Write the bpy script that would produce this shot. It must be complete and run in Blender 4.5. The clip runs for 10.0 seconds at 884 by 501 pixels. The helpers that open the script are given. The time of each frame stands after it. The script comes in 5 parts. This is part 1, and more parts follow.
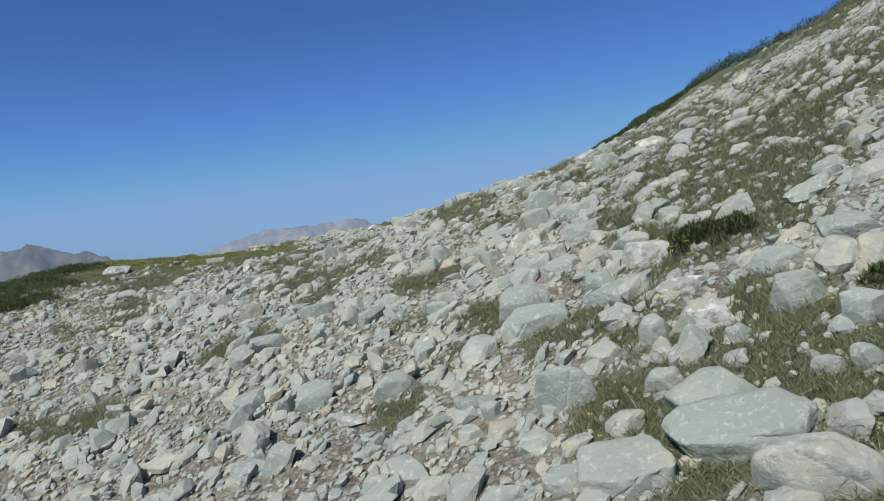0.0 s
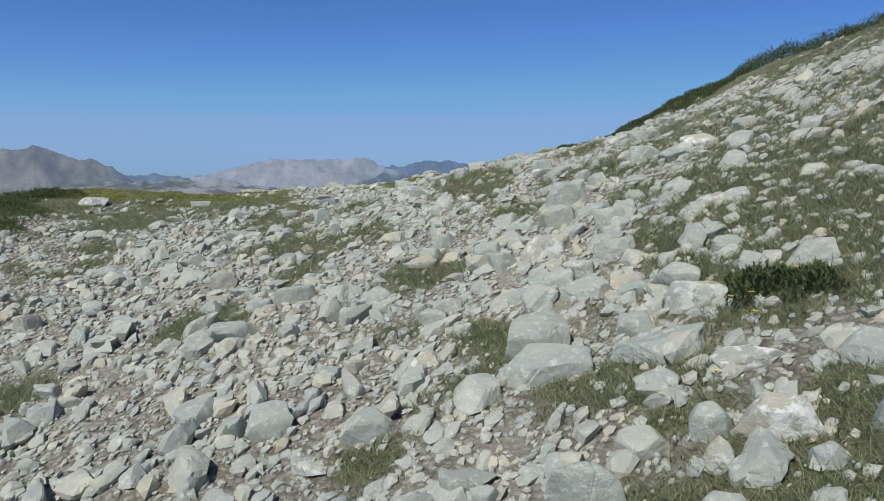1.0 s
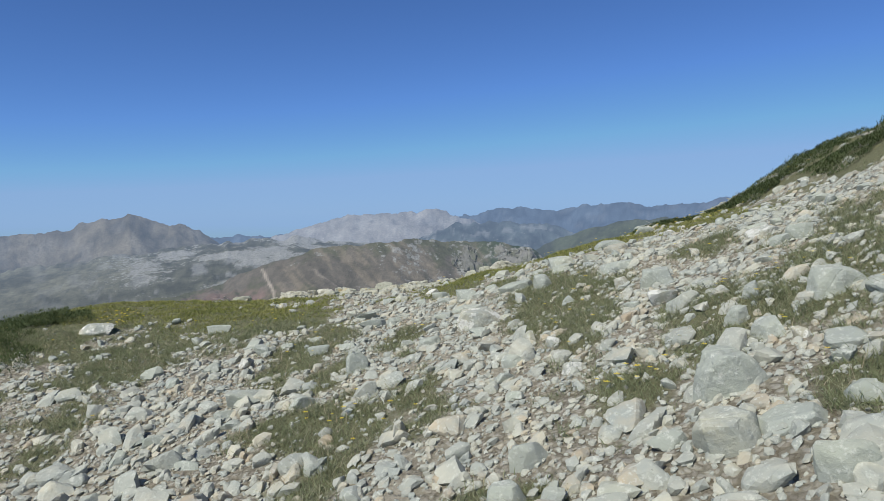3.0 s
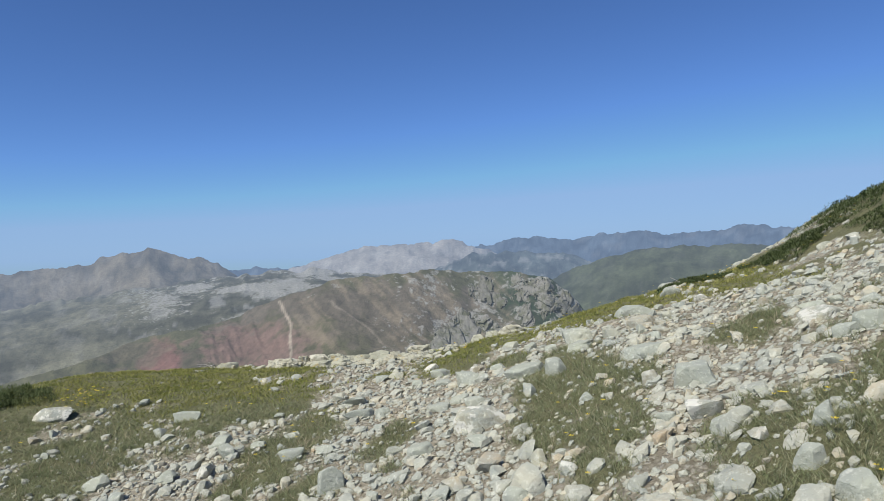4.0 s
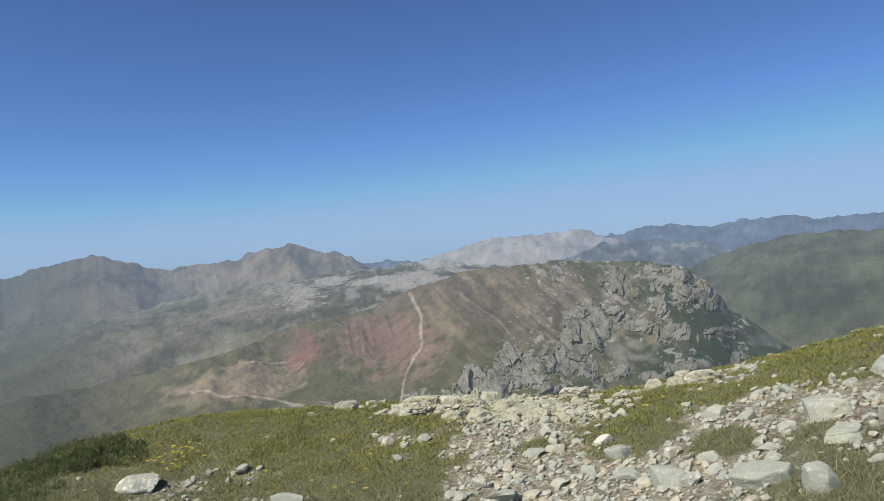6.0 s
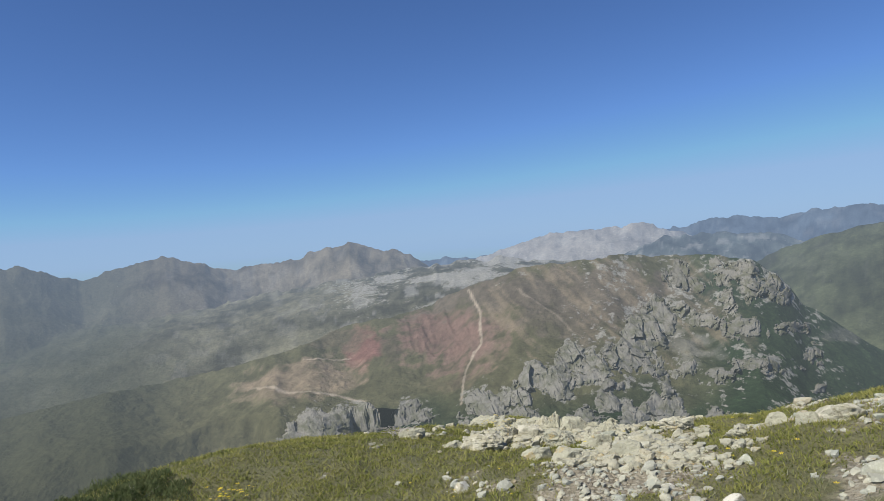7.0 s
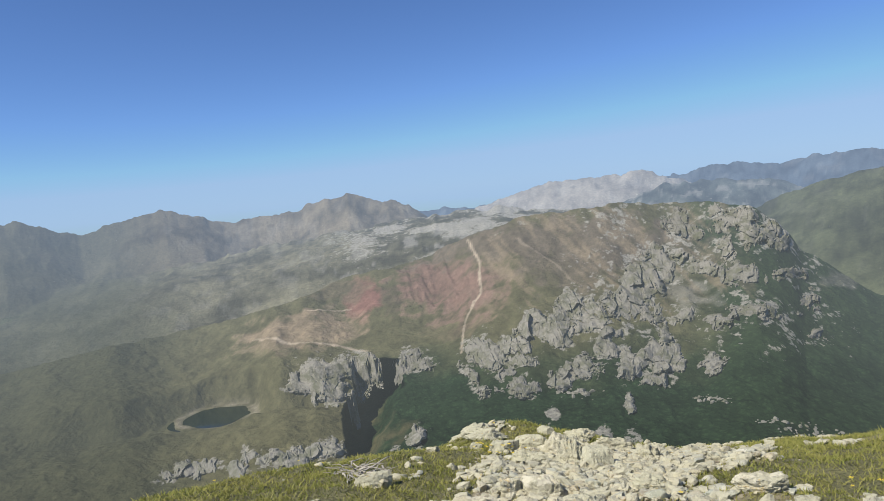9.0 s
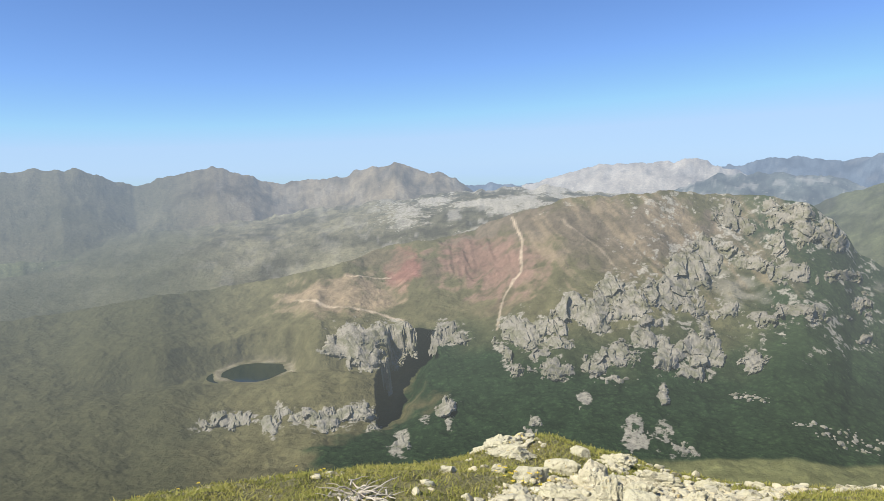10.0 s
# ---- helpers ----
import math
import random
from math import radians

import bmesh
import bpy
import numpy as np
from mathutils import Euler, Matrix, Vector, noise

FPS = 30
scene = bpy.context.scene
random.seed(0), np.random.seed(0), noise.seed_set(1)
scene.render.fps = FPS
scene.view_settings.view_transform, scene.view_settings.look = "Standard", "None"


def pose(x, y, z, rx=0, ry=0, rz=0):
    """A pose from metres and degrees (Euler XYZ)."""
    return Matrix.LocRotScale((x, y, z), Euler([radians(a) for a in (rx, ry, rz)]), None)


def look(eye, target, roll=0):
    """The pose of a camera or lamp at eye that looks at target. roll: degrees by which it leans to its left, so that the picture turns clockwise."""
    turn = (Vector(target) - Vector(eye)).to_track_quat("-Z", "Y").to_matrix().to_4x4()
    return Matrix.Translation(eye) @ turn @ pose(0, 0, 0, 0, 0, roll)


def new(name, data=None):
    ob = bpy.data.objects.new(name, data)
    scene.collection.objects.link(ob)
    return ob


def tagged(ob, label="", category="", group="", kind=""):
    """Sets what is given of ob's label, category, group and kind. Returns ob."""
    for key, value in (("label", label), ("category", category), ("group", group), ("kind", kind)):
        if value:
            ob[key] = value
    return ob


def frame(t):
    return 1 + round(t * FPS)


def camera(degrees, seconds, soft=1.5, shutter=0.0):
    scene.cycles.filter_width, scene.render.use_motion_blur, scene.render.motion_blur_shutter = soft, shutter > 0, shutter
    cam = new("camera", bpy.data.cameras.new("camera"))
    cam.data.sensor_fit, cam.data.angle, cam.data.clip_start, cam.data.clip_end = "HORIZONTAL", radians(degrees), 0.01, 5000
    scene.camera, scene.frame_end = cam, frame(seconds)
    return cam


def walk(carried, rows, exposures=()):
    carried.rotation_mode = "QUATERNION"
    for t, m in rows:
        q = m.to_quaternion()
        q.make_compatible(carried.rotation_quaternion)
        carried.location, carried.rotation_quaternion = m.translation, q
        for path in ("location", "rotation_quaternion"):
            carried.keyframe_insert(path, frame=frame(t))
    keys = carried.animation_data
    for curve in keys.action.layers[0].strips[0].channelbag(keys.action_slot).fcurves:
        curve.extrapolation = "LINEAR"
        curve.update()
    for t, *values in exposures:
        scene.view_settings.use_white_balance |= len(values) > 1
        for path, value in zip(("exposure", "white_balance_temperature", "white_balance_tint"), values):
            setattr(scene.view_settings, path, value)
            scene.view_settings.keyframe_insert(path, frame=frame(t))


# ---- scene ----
cam = camera(66.1, 10.0, soft=0.6)

PATH = [
    (0, (0.067, 0.441, 1.26), (0.021, 2.437, 1.139), -5.6),
    (0.5, (0.116, 0.774, 1.448), (0.06, 2.76, 1.215), -5.2),
    (1, (0.046, 1.123, 1.471), (-0.009, 3.104, 1.204), 1.2),
    (1.5, (0.094, 1.492, 1.621), (0.05, 3.48, 1.402), -0.6),
    (1.8, (0.129, 1.698, 1.688), (0.015, 3.686, 1.493), -0.1),
    (2, (0.169, 1.941, 1.803), (-0.135, 3.914, 1.672), -0.1),
    (2.2, (0.13, 2.077, 1.875), (-0.272, 4.036, 1.825), -1.3),
    (3.3, (-0.018, 3.275, 2.025), (-0.265, 5.254, 1.881), -2.1),
    (3.5, (0.024, 3.466, 2.112), (-0.302, 5.434, 1.974), -2.3),
    (4, (0.047, 3.73, 2.252), (-0.273, 5.704, 2.218), -2.6),
    (4.5, (0.05, 4.133, 2.224), (-0.233, 6.112, 2.287), -1.1),
    (5, (-0.038, 4.512, 2.371), (-0.707, 6.391, 2.527), -3.0),
    (5.5, (-0.258, 4.868, 2.409), (-0.8, 6.793, 2.396), -3.9),
    (6, (-0.469, 5.184, 2.505), (-1.15, 7.064, 2.466), -3.8),
    (6.2, (-0.518, 5.359, 2.531), (-1.349, 7.178, 2.544), -1.8),
    (7.3, (-0.973, 6.063, 2.629), (-1.805, 7.881, 2.576), -5.2),
    (7.5, (-1.018, 6.239, 2.598), (-1.821, 8.069, 2.537), -3.8),
    (8, (-1.049, 6.836, 2.669), (-1.823, 8.679, 2.593), -3.9),
    (8.5, (-1.206, 7.213, 2.684), (-2.046, 9.027, 2.629), -2.6),
    (9, (-1.49, 7.702, 2.699), (-2.335, 9.505, 2.517), -5.5),
    (9.5, (-1.648, 8.046, 2.664), (-2.48, 9.852, 2.447), -3.3),
    (10, (-1.768, 8.457, 2.73), (-2.725, 10.195, 2.48), -1.7),
]

# light, exposure and the strength of the glow put into far surfaces as haze
SUN, SKY, HAZE_GLOW = 4.1, 0.089, 0.27
EXPOSURES = [(0.0, -0.07, 6050, 10), (1.0, -0.02, 6080, 10), (2.0, -0.02, 6050, 10), (3.5, 0.19, 6400, 10), (4.0, 0.23, 6500, 10), (4.5, 0.21, 6550, 10),
             (5.0, 0.15, 6600, 10), (5.5, 0.2, 6700, 10), (6.0, 0.25, 6850, 10), (7.5, 0.22, 6750, 10), (8.5, 0.18, 6750, 10), (9.0, 0.45, 7050, 10), (9.5, 0.53, 7100, 10), (10.0, 0.82, 7450, 10)]
walk(cam, [(t, look(eye, aim, lean)) for t, eye, aim, lean in PATH], EXPOSURES)

# ---- light: clear sky, the sun high behind and to the left ----
SUN_EL, SUN_AZ = 50.0, -146.0          # degrees; azimuth from +y, clockwise
world = bpy.data.worlds.new("sky")
scene.world = world
world.use_nodes = True
sky = world.node_tree.nodes.new("ShaderNodeTexSky")
sky.sky_type = "NISHITA"
sky.sun_disc = False
sky.sun_elevation, sky.sun_rotation = radians(SUN_EL), radians(SUN_AZ)
sky.altitude, sky.air_density, sky.dust_density, sky.ozone_density = 3600, 1.0, 2.6, 3.0
back = world.node_tree.nodes["Background"]
back.inputs["Strength"].default_value = SKY
tint = world.node_tree.nodes.new("ShaderNodeMix")
tint.data_type, tint.blend_type = "RGBA", "MULTIPLY"
tint.inputs["Factor"].default_value = 1.0
tint.inputs["B"].default_value = (0.64, 0.87, 1.2, 1)
world.node_tree.links.new(sky.outputs["Color"], tint.inputs["A"])
# the pale haze above the horizon never outshines its own tone
haze = world.node_tree.nodes.new("ShaderNodeMix")
haze.data_type, haze.blend_type = "RGBA", "DARKEN"
haze.inputs["Factor"].default_value = 0.85
haze.inputs["B"].default_value = (2.75, 4.3, 6.8, 1)
world.node_tree.links.new(tint.outputs["Result"], haze.inputs["A"])
world.node_tree.links.new(haze.outputs["Result"], back.inputs["Color"])
sun = new("sun", bpy.data.lights.new("sun", "SUN"))
sun.data.energy, sun.data.angle, sun.data.color = SUN, radians(0.6), (1.0, 0.95, 0.83)
sun_dir = Vector((math.sin(radians(SUN_AZ)) * math.cos(radians(SUN_EL)),
                  math.cos(radians(SUN_AZ)) * math.cos(radians(SUN_EL)), math.sin(radians(SUN_EL))))
sun.matrix_world = look(sun_dir * 60, (0, 0, 0))


# ---- materials ----
def material(name, rough=0.9):
    m = bpy.data.materials.new(name)
    m.use_nodes = True
    bsdf = m.node_tree.nodes["Principled BSDF"]
    bsdf.inputs["Roughness"].default_value = rough
    bsdf.inputs["Specular IOR Level"].default_value = 0.25
    return m, m.node_tree.nodes, m.node_tree.links, bsdf


def noise_node(nodes, links, coord, scale, detail=4.0, rough=0.6):
    n = nodes.new("ShaderNodeTexNoise")
    n.inputs["Scale"].default_value = scale
    n.inputs["Detail"].default_value = detail
    n.inputs["Roughness"].default_value = rough
    links.new(coord, n.inputs["Vector"])
    return n.outputs["Fac"]


def ramp(nodes, links, fac, stops):
    r = nodes.new("ShaderNodeValToRGB")
    while len(r.color_ramp.elements) < len(stops):
        r.color_ramp.elements.new(0.5)
    for e, (p, c) in zip(r.color_ramp.elements, stops):
        e.position, e.color = p, (*c, 1)
    links.new(fac, r.inputs["Fac"])
    return r.outputs["Color"]


def mix(nodes, links, fac, a, b, blend="MIX"):
    m = nodes.new("ShaderNodeMix")
    m.data_type, m.blend_type = "RGBA", blend
    for value, socket in ((fac, m.inputs["Factor"]), (a, m.inputs["A"]), (b, m.inputs["B"])):
        if hasattr(value, "is_linked"):
            links.new(value, socket)
        elif isinstance(value, tuple):
            socket.default_value = (*value, 1)
        else:
            socket.default_value = value
    return m.outputs["Result"]


def bump(nodes, links, bsdf, height, strength, distance):
    b = nodes.new("ShaderNodeBump")
    b.inputs["Strength"].default_value, b.inputs["Distance"].default_value = strength, distance
    links.new(height, b.inputs["Height"])
    links.new(b.outputs["Normal"], bsdf.inputs["Normal"])


def limestone(name, per_island, warm=False):
    m, nodes, links, bsdf = material(name, 0.88)
    geo = nodes.new("ShaderNodeNewGeometry")
    coord = geo.outputs["Position"]
    if per_island:
        rnd = geo.outputs["Random Per Island"]
    else:
        rnd = nodes.new("ShaderNodeObjectInfo").outputs["Random"]
    tones = [(0.0, (0.348, 0.370, 0.305)), (0.3, (0.417, 0.430, 0.340)), (0.55, (0.373, 0.395, 0.327)),
             (0.80, (0.468, 0.455, 0.346)), (0.93, (0.458, 0.410, 0.291)), (1.0, (0.427, 0.360, 0.250))]
    if per_island:
        tones = [(0.0, (0.356, 0.358, 0.295)), (0.25, (0.487, 0.473, 0.378)), (0.5, (0.422, 0.424, 0.353)),
                 (0.72, (0.541, 0.512, 0.389)), (0.88, (0.498, 0.440, 0.316)), (1.0, (0.433, 0.352, 0.237))]
    tint = ramp(nodes, links, rnd, tones)
    broad = noise_node(nodes, links, coord, 5.0, 5.0, 0.65)
    c = mix(nodes, links, ramp(nodes, links, broad, [(0.36, (0, 0, 0)), (0.66, (1, 1, 1))]), tint, (0.329, 0.350, 0.310))
    fine = noise_node(nodes, links, coord, 38.0, 6.0, 0.7)
    c = mix(nodes, links, ramp(nodes, links, fine, [(0.54, (0, 0, 0)), (0.66, (0.8, 0.8, 0.8))]), c, (0.551, 0.560, 0.479))
    chalk = noise_node(nodes, links, coord, 16.0, 7.0, 0.75)
    c = mix(nodes, links, ramp(nodes, links, chalk, [(0.58, (0, 0, 0)), (0.64, (0.7, 0.7, 0.7))]), c, (0.591, 0.600, 0.526))
    if not per_island:
        some = ramp(nodes, links, rnd, [(0.80, (0, 0, 0)), (0.86, (0.9, 0.9, 0.9)), (0.92, (0.9, 0.9, 0.9)), (0.95, (0, 0, 0))])
        veins = ramp(nodes, links, noise_node(nodes, links, coord, 11.0, 6.0, 0.7), [(0.50, (0, 0, 0)), (0.55, (1, 1, 1))])
        c = mix(nodes, links, mix(nodes, links, 1.0, some, veins, "MULTIPLY"), c, (0.68, 0.67, 0.60))
    pits = noise_node(nodes, links, coord, 75.0, 3.0, 0.6)
    c = mix(nodes, links, ramp(nodes, links, pits, [(0.25, (0.6, 0.6, 0.6)), (0.33, (0, 0, 0))]), c, (0.157, 0.155, 0.134))
    if warm:
        c = mix(nodes, links, 0.5, c, (0.512, 0.485, 0.358))
        crevice = noise_node(nodes, links, coord, 17.0, 7.0, 0.75)
        c = mix(nodes, links, ramp(nodes, links, crevice, [(0.35, (0.8, 0.8, 0.8)), (0.43, (0, 0, 0))]), c, (0.167, 0.150, 0.110))
        c = mix(nodes, links, ramp(nodes, links, noise_node(nodes, links, coord, 7.0, 5.0, 0.7), [(0.62, (0, 0, 0)), (0.68, (0.55, 0.55, 0.55))]), c, (0.492, 0.340, 0.096))
    links.new(c, bsdf.inputs["Base Color"])
    height = nodes.new("ShaderNodeMath")
    height.operation = "MULTIPLY_ADD"
    links.new(fine, height.inputs[0])
    height.inputs[1].default_value = 0.5
    links.new(noise_node(nodes, links, coord, 14.0, 8.0, 0.7), height.inputs[2])
    bump(nodes, links, bsdf, height.outputs[0], 0.8, 0.03 if warm else 0.014)
    return m


def soil():
    m, nodes, links, bsdf = material("stony_soil", 0.95)
    coord = nodes.new("ShaderNodeNewGeometry").outputs["Position"]
    grit = noise_node(nodes, links, coord, 55.0, 8.0, 0.8)
    c = ramp(nodes, links, grit, [(0.3, (0.224, 0.200, 0.146)), (0.46, (0.377, 0.340, 0.256)), (0.58, (0.449, 0.410, 0.324)), (0.72, (0.510, 0.480, 0.397))])
    # a bed of fine chips
    chips = nodes.new("ShaderNodeTexVoronoi")
    chips.inputs["Scale"].default_value = 34.0
    warp = nodes.new("ShaderNodeVectorMath")
    warp.operation = "MULTIPLY_ADD"
    warp.inputs[1].default_value = (1, 1, 1.6)
    shift = nodes.new("ShaderNodeTexNoise")
    shift.inputs["Scale"].default_value = 18.0
    links.new(coord, shift.inputs["Vector"])
    small = nodes.new("ShaderNodeVectorMath")
    small.operation = "SCALE"
    small.inputs["Scale"].default_value = 0.05
    links.new(shift.outputs["Color"], small.inputs[0])
    links.new(coord, warp.inputs[0])
    links.new(small.outputs[0], warp.inputs[2])
    links.new(warp.outputs[0], chips.inputs["Vector"])
    chip = nodes.new("ShaderNodeSeparateColor")
    links.new(chips.outputs["Color"], chip.inputs["Color"])
    tone = ramp(nodes, links, chip.outputs["Red"], [(0.0, (0.28, 0.25, 0.19)), (0.35, (0.40, 0.365, 0.29)), (0.7, (0.47, 0.445, 0.37)), (1.0, (0.54, 0.51, 0.41))])
    gap = ramp(nodes, links, chips.outputs["Distance"], [(0.35, (1, 1, 1)), (0.62, (0.62, 0.6, 0.54))])
    tone = mix(nodes, links, 1.0, tone, gap, "MULTIPLY")
    bed = ramp(nodes, links, noise_node(nodes, links, coord, 2.4, 4.0, 0.6), [(0.34, (0.15, 0.15, 0.15)), (0.5, (0.95, 0.95, 0.95))])
    c = mix(nodes, links, bed, c, tone)
    veg = nodes.new("ShaderNodeAttribute")
    veg.attribute_name = "turf"
    turf = ramp(nodes, links, noise_node(nodes, links, coord, 60.0, 6.0, 0.8), [(0.35, (0.115, 0.12, 0.058)), (0.55, (0.185, 0.185, 0.095)), (0.72, (0.29, 0.275, 0.165))])
    c = mix(nodes, links, ramp(nodes, links, veg.outputs["Fac"], [(0.45, (0, 0, 0)), (0.95, (0.95, 0.95, 0.95))]), c, turf)
    links.new(c, bsdf.inputs["Base Color"])
    high = nodes.new("ShaderNodeMath")
    high.operation = "MULTIPLY_ADD"
    links.new(chips.outputs["Distance"], high.inputs[0])
    high.inputs[1].default_value = -0.8
    links.new(grit, high.inputs[2])
    bump(nodes, links, bsdf, high.outputs[0], 1.0, 0.02)
    return m


def leafy(name, stops, rough=0.75):
    m, nodes, links, bsdf = material(name, rough)
    geo = nodes.new("ShaderNodeNewGeometry")
    c = ramp(nodes, links, geo.outputs["Random Per Island"], stops)
    broad = noise_node(nodes, links, geo.outputs["Position"], 2.2, 3.0, 0.6)
    c = mix(nodes, links, ramp(nodes, links, broad, [(0.4, (0, 0, 0)), (0.65, (0.6, 0.6, 0.6))]), c, stops[-1][1])
    links.new(c, bsdf.inputs["Base Color"])
    leaf = nodes.new("ShaderNodeBsdfTranslucent")
    links.new(c, leaf.inputs["Color"])
    both = nodes.new("ShaderNodeMixShader")
    both.inputs["Fac"].default_value = 0.35
    links.new(bsdf.outputs[0], both.inputs[1])
    links.new(leaf.outputs[0], both.inputs[2])
    links.new(both.outputs[0], nodes["Material Output"].inputs["Surface"])
    return m


def mountain():
    m, nodes, links, bsdf = material("mountainside", 1.0)
    bsdf.inputs["Specular IOR Level"].default_value = 0.0
    coord = nodes.new("ShaderNodeNewGeometry").outputs["Position"]

    def attribute(name):
        n = nodes.new("ShaderNodeAttribute")
        n.attribute_name = name
        return n

    def madd(a, k, b):
        n = nodes.new("ShaderNodeMath")
        n.operation = "MULTIPLY_ADD"
        links.new(a, n.inputs[0])
        n.inputs[1].default_value = k
        links.new(b, n.inputs[2])
        return n.outputs[0]

    c = attribute("cover").outputs["Color"]
    fleck = noise_node(nodes, links, coord, 0.09, 8.0, 0.75)
    c = mix(nodes, links, 0.8, c, ramp(nodes, links, fleck, [(0.3, (0.62, 0.64, 0.62)), (0.5, (0.97, 0.97, 0.97)), (0.7, (1.33, 1.3, 1.25))]), "MULTIPLY")
    # clumps of scrub and wood; lit crowns and shaded gaps are painted into the colour
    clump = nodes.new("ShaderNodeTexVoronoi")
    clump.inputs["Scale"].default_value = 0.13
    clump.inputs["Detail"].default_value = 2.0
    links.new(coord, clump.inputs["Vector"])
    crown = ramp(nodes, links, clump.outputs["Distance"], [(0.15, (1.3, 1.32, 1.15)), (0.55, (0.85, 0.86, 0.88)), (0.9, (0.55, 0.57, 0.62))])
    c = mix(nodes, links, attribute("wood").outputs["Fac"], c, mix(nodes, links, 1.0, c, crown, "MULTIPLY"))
    # limestone that breaks through the turf, cracked across
    tall = nodes.new("ShaderNodeVectorMath")
    tall.operation = "MULTIPLY"
    tall.inputs[1].default_value = (1, 1, 0.55)
    links.new(coord, tall.inputs[0])
    speck = noise_node(nodes, links, tall.outputs[0], 0.075, 8.0, 0.72)
    bare = ramp(nodes, links, madd(attribute("rocky").outputs["Fac"], 0.42, speck), [(0.70, (0, 0, 0)), (0.77, (0.85, 0.85, 0.85))])
    stone = ramp(nodes, links, noise_node(nodes, links, tall.outputs[0], 0.21, 6.0, 0.7), [(0.33, (0.10, 0.10, 0.09)), (0.46, (0.22, 0.218, 0.2)), (0.66, (0.31, 0.305, 0.28))])
    c = mix(nodes, links, bare, c, stone)
    links.new(c, bsdf.inputs["Base Color"])
    bump(nodes, links, bsdf, madd(clump.outputs["Distance"], -0.25, madd(speck, 0.8, noise_node(nodes, links, coord, 0.06, 8.0, 0.7))), 0.7, 6.0)
    # painted haze: the mountainside itself glows, stronger and bluer with distance
    haze_glow = attribute("haze_glow").outputs["Fac"]
    links.new(ramp(nodes, links, haze_glow, [(0.06, (0.53, 0.63, 0.70)), (0.25, (0.42, 0.60, 0.92))]), bsdf.inputs["Emission Color"])
    links.new(haze_glow, bsdf.inputs["Emission Strength"])
    return m


def far_limestone():
    m, nodes, links, bsdf = material("far_limestone", 1.0)
    geo = nodes.new("ShaderNodeNewGeometry")
    coord = geo.outputs["Position"]
    tint = ramp(nodes, links, nodes.new("ShaderNodeObjectInfo").outputs["Random"], [(0.0, (0.155, 0.153, 0.14)), (0.5, (0.185, 0.182, 0.165)), (1.0, (0.22, 0.214, 0.192))])
    broad = noise_node(nodes, links, coord, 0.05, 6.0, 0.7)
    c = mix(nodes, links, ramp(nodes, links, broad, [(0.46, (0, 0, 0)), (0.60, (0.75, 0.75, 0.75))]), tint, (0.085, 0.092, 0.055))
    tall = nodes.new("ShaderNodeVectorMath")
    tall.operation = "MULTIPLY"
    tall.inputs[1].default_value = (1, 1, 0.5)
    links.new(coord, tall.inputs[0])
    crack = noise_node(nodes, links, tall.outputs[0], 0.30, 5.0, 0.65)
    c = mix(nodes, links, ramp(nodes, links, crack, [(0.36, (0.6, 0.6, 0.6)), (0.46, (0, 0, 0))]), c, (0.115, 0.115, 0.10))
    links.new(c, bsdf.inputs["Base Color"])
    bump(nodes, links, bsdf, crack, 0.35, 4.0)
    # even bluish glow put into the stone in place of haze
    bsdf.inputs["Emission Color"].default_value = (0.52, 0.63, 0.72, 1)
    bsdf.inputs["Emission Strength"].default_value = HAZE_GLOW * 0.23
    return m


ROCK = limestone("limestone", False)
STONES = limestone("limestone_scree", True)
CREAM = limestone("cream_limestone", False, True)
CREAM_RUBBLE = limestone("cream_rubble", True, True)
SOIL = soil()
GRASS = leafy("alpine_grass", [(0.0, (0.17, 0.205, 0.10)), (0.4, (0.26, 0.285, 0.155)), (0.75, (0.40, 0.385, 0.255)), (1.0, (0.23, 0.26, 0.13))])
TURF_GRASS = leafy("crest_turf", [(0.0, (0.18, 0.215, 0.05)), (0.5, (0.28, 0.30, 0.08)), (1.0, (0.355, 0.335, 0.12))])
NEEDLE = leafy("shrub_leaf", [(0.0, (0.065, 0.095, 0.035)), (0.5, (0.10, 0.135, 0.05)), (1.0, (0.125, 0.145, 0.06))])
PETAL = leafy("yellow_petal", [(0.0, (0.75, 0.58, 0.04)), (1.0, (0.85, 0.68, 0.10))])
DEADWOOD = material("bleached_wood", 0.9)[0]
DEADWOOD.node_tree.nodes["Principled BSDF"].inputs["Base Color"].default_value = (0.42, 0.40, 0.36, 1)
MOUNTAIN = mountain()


# ---- numeric noise ----
def lattice(ix, iy, seed):
    h = np.sin(ix * 127.1 + iy * 311.7 + seed * 74.7) * 43758.5453
    return h - np.floor(h)


def value_noise(x, y, seed=0):
    ix, iy = np.floor(x), np.floor(y)
    fx, fy = x - ix, y - iy
    fx, fy = fx * fx * fx * (fx * (6 * fx - 15) + 10), fy * fy * fy * (fy * (6 * fy - 15) + 10)
    a, b = lattice(ix, iy, seed), lattice(ix + 1, iy, seed)
    c, d = lattice(ix, iy + 1, seed), lattice(ix + 1, iy + 1, seed)
    return (a + (b - a) * fx) * (1 - fy) + (c + (d - c) * fx) * fy


def fbm(x, y, octaves=5, seed=0, gain=0.5):
    total, amp, norm = 0.0, 1.0, 0.0
    for k in range(octaves):
        total = total + amp * (value_noise(x, y, seed + k) * 2 - 1)
        norm += amp
        x, y, amp = x * 0.8 * 2.03 - y * 0.6 * 2.03 + 7.3, x * 0.6 * 2.03 + y * 0.8 * 2.03 - 3.1, amp * gain
    return total / norm


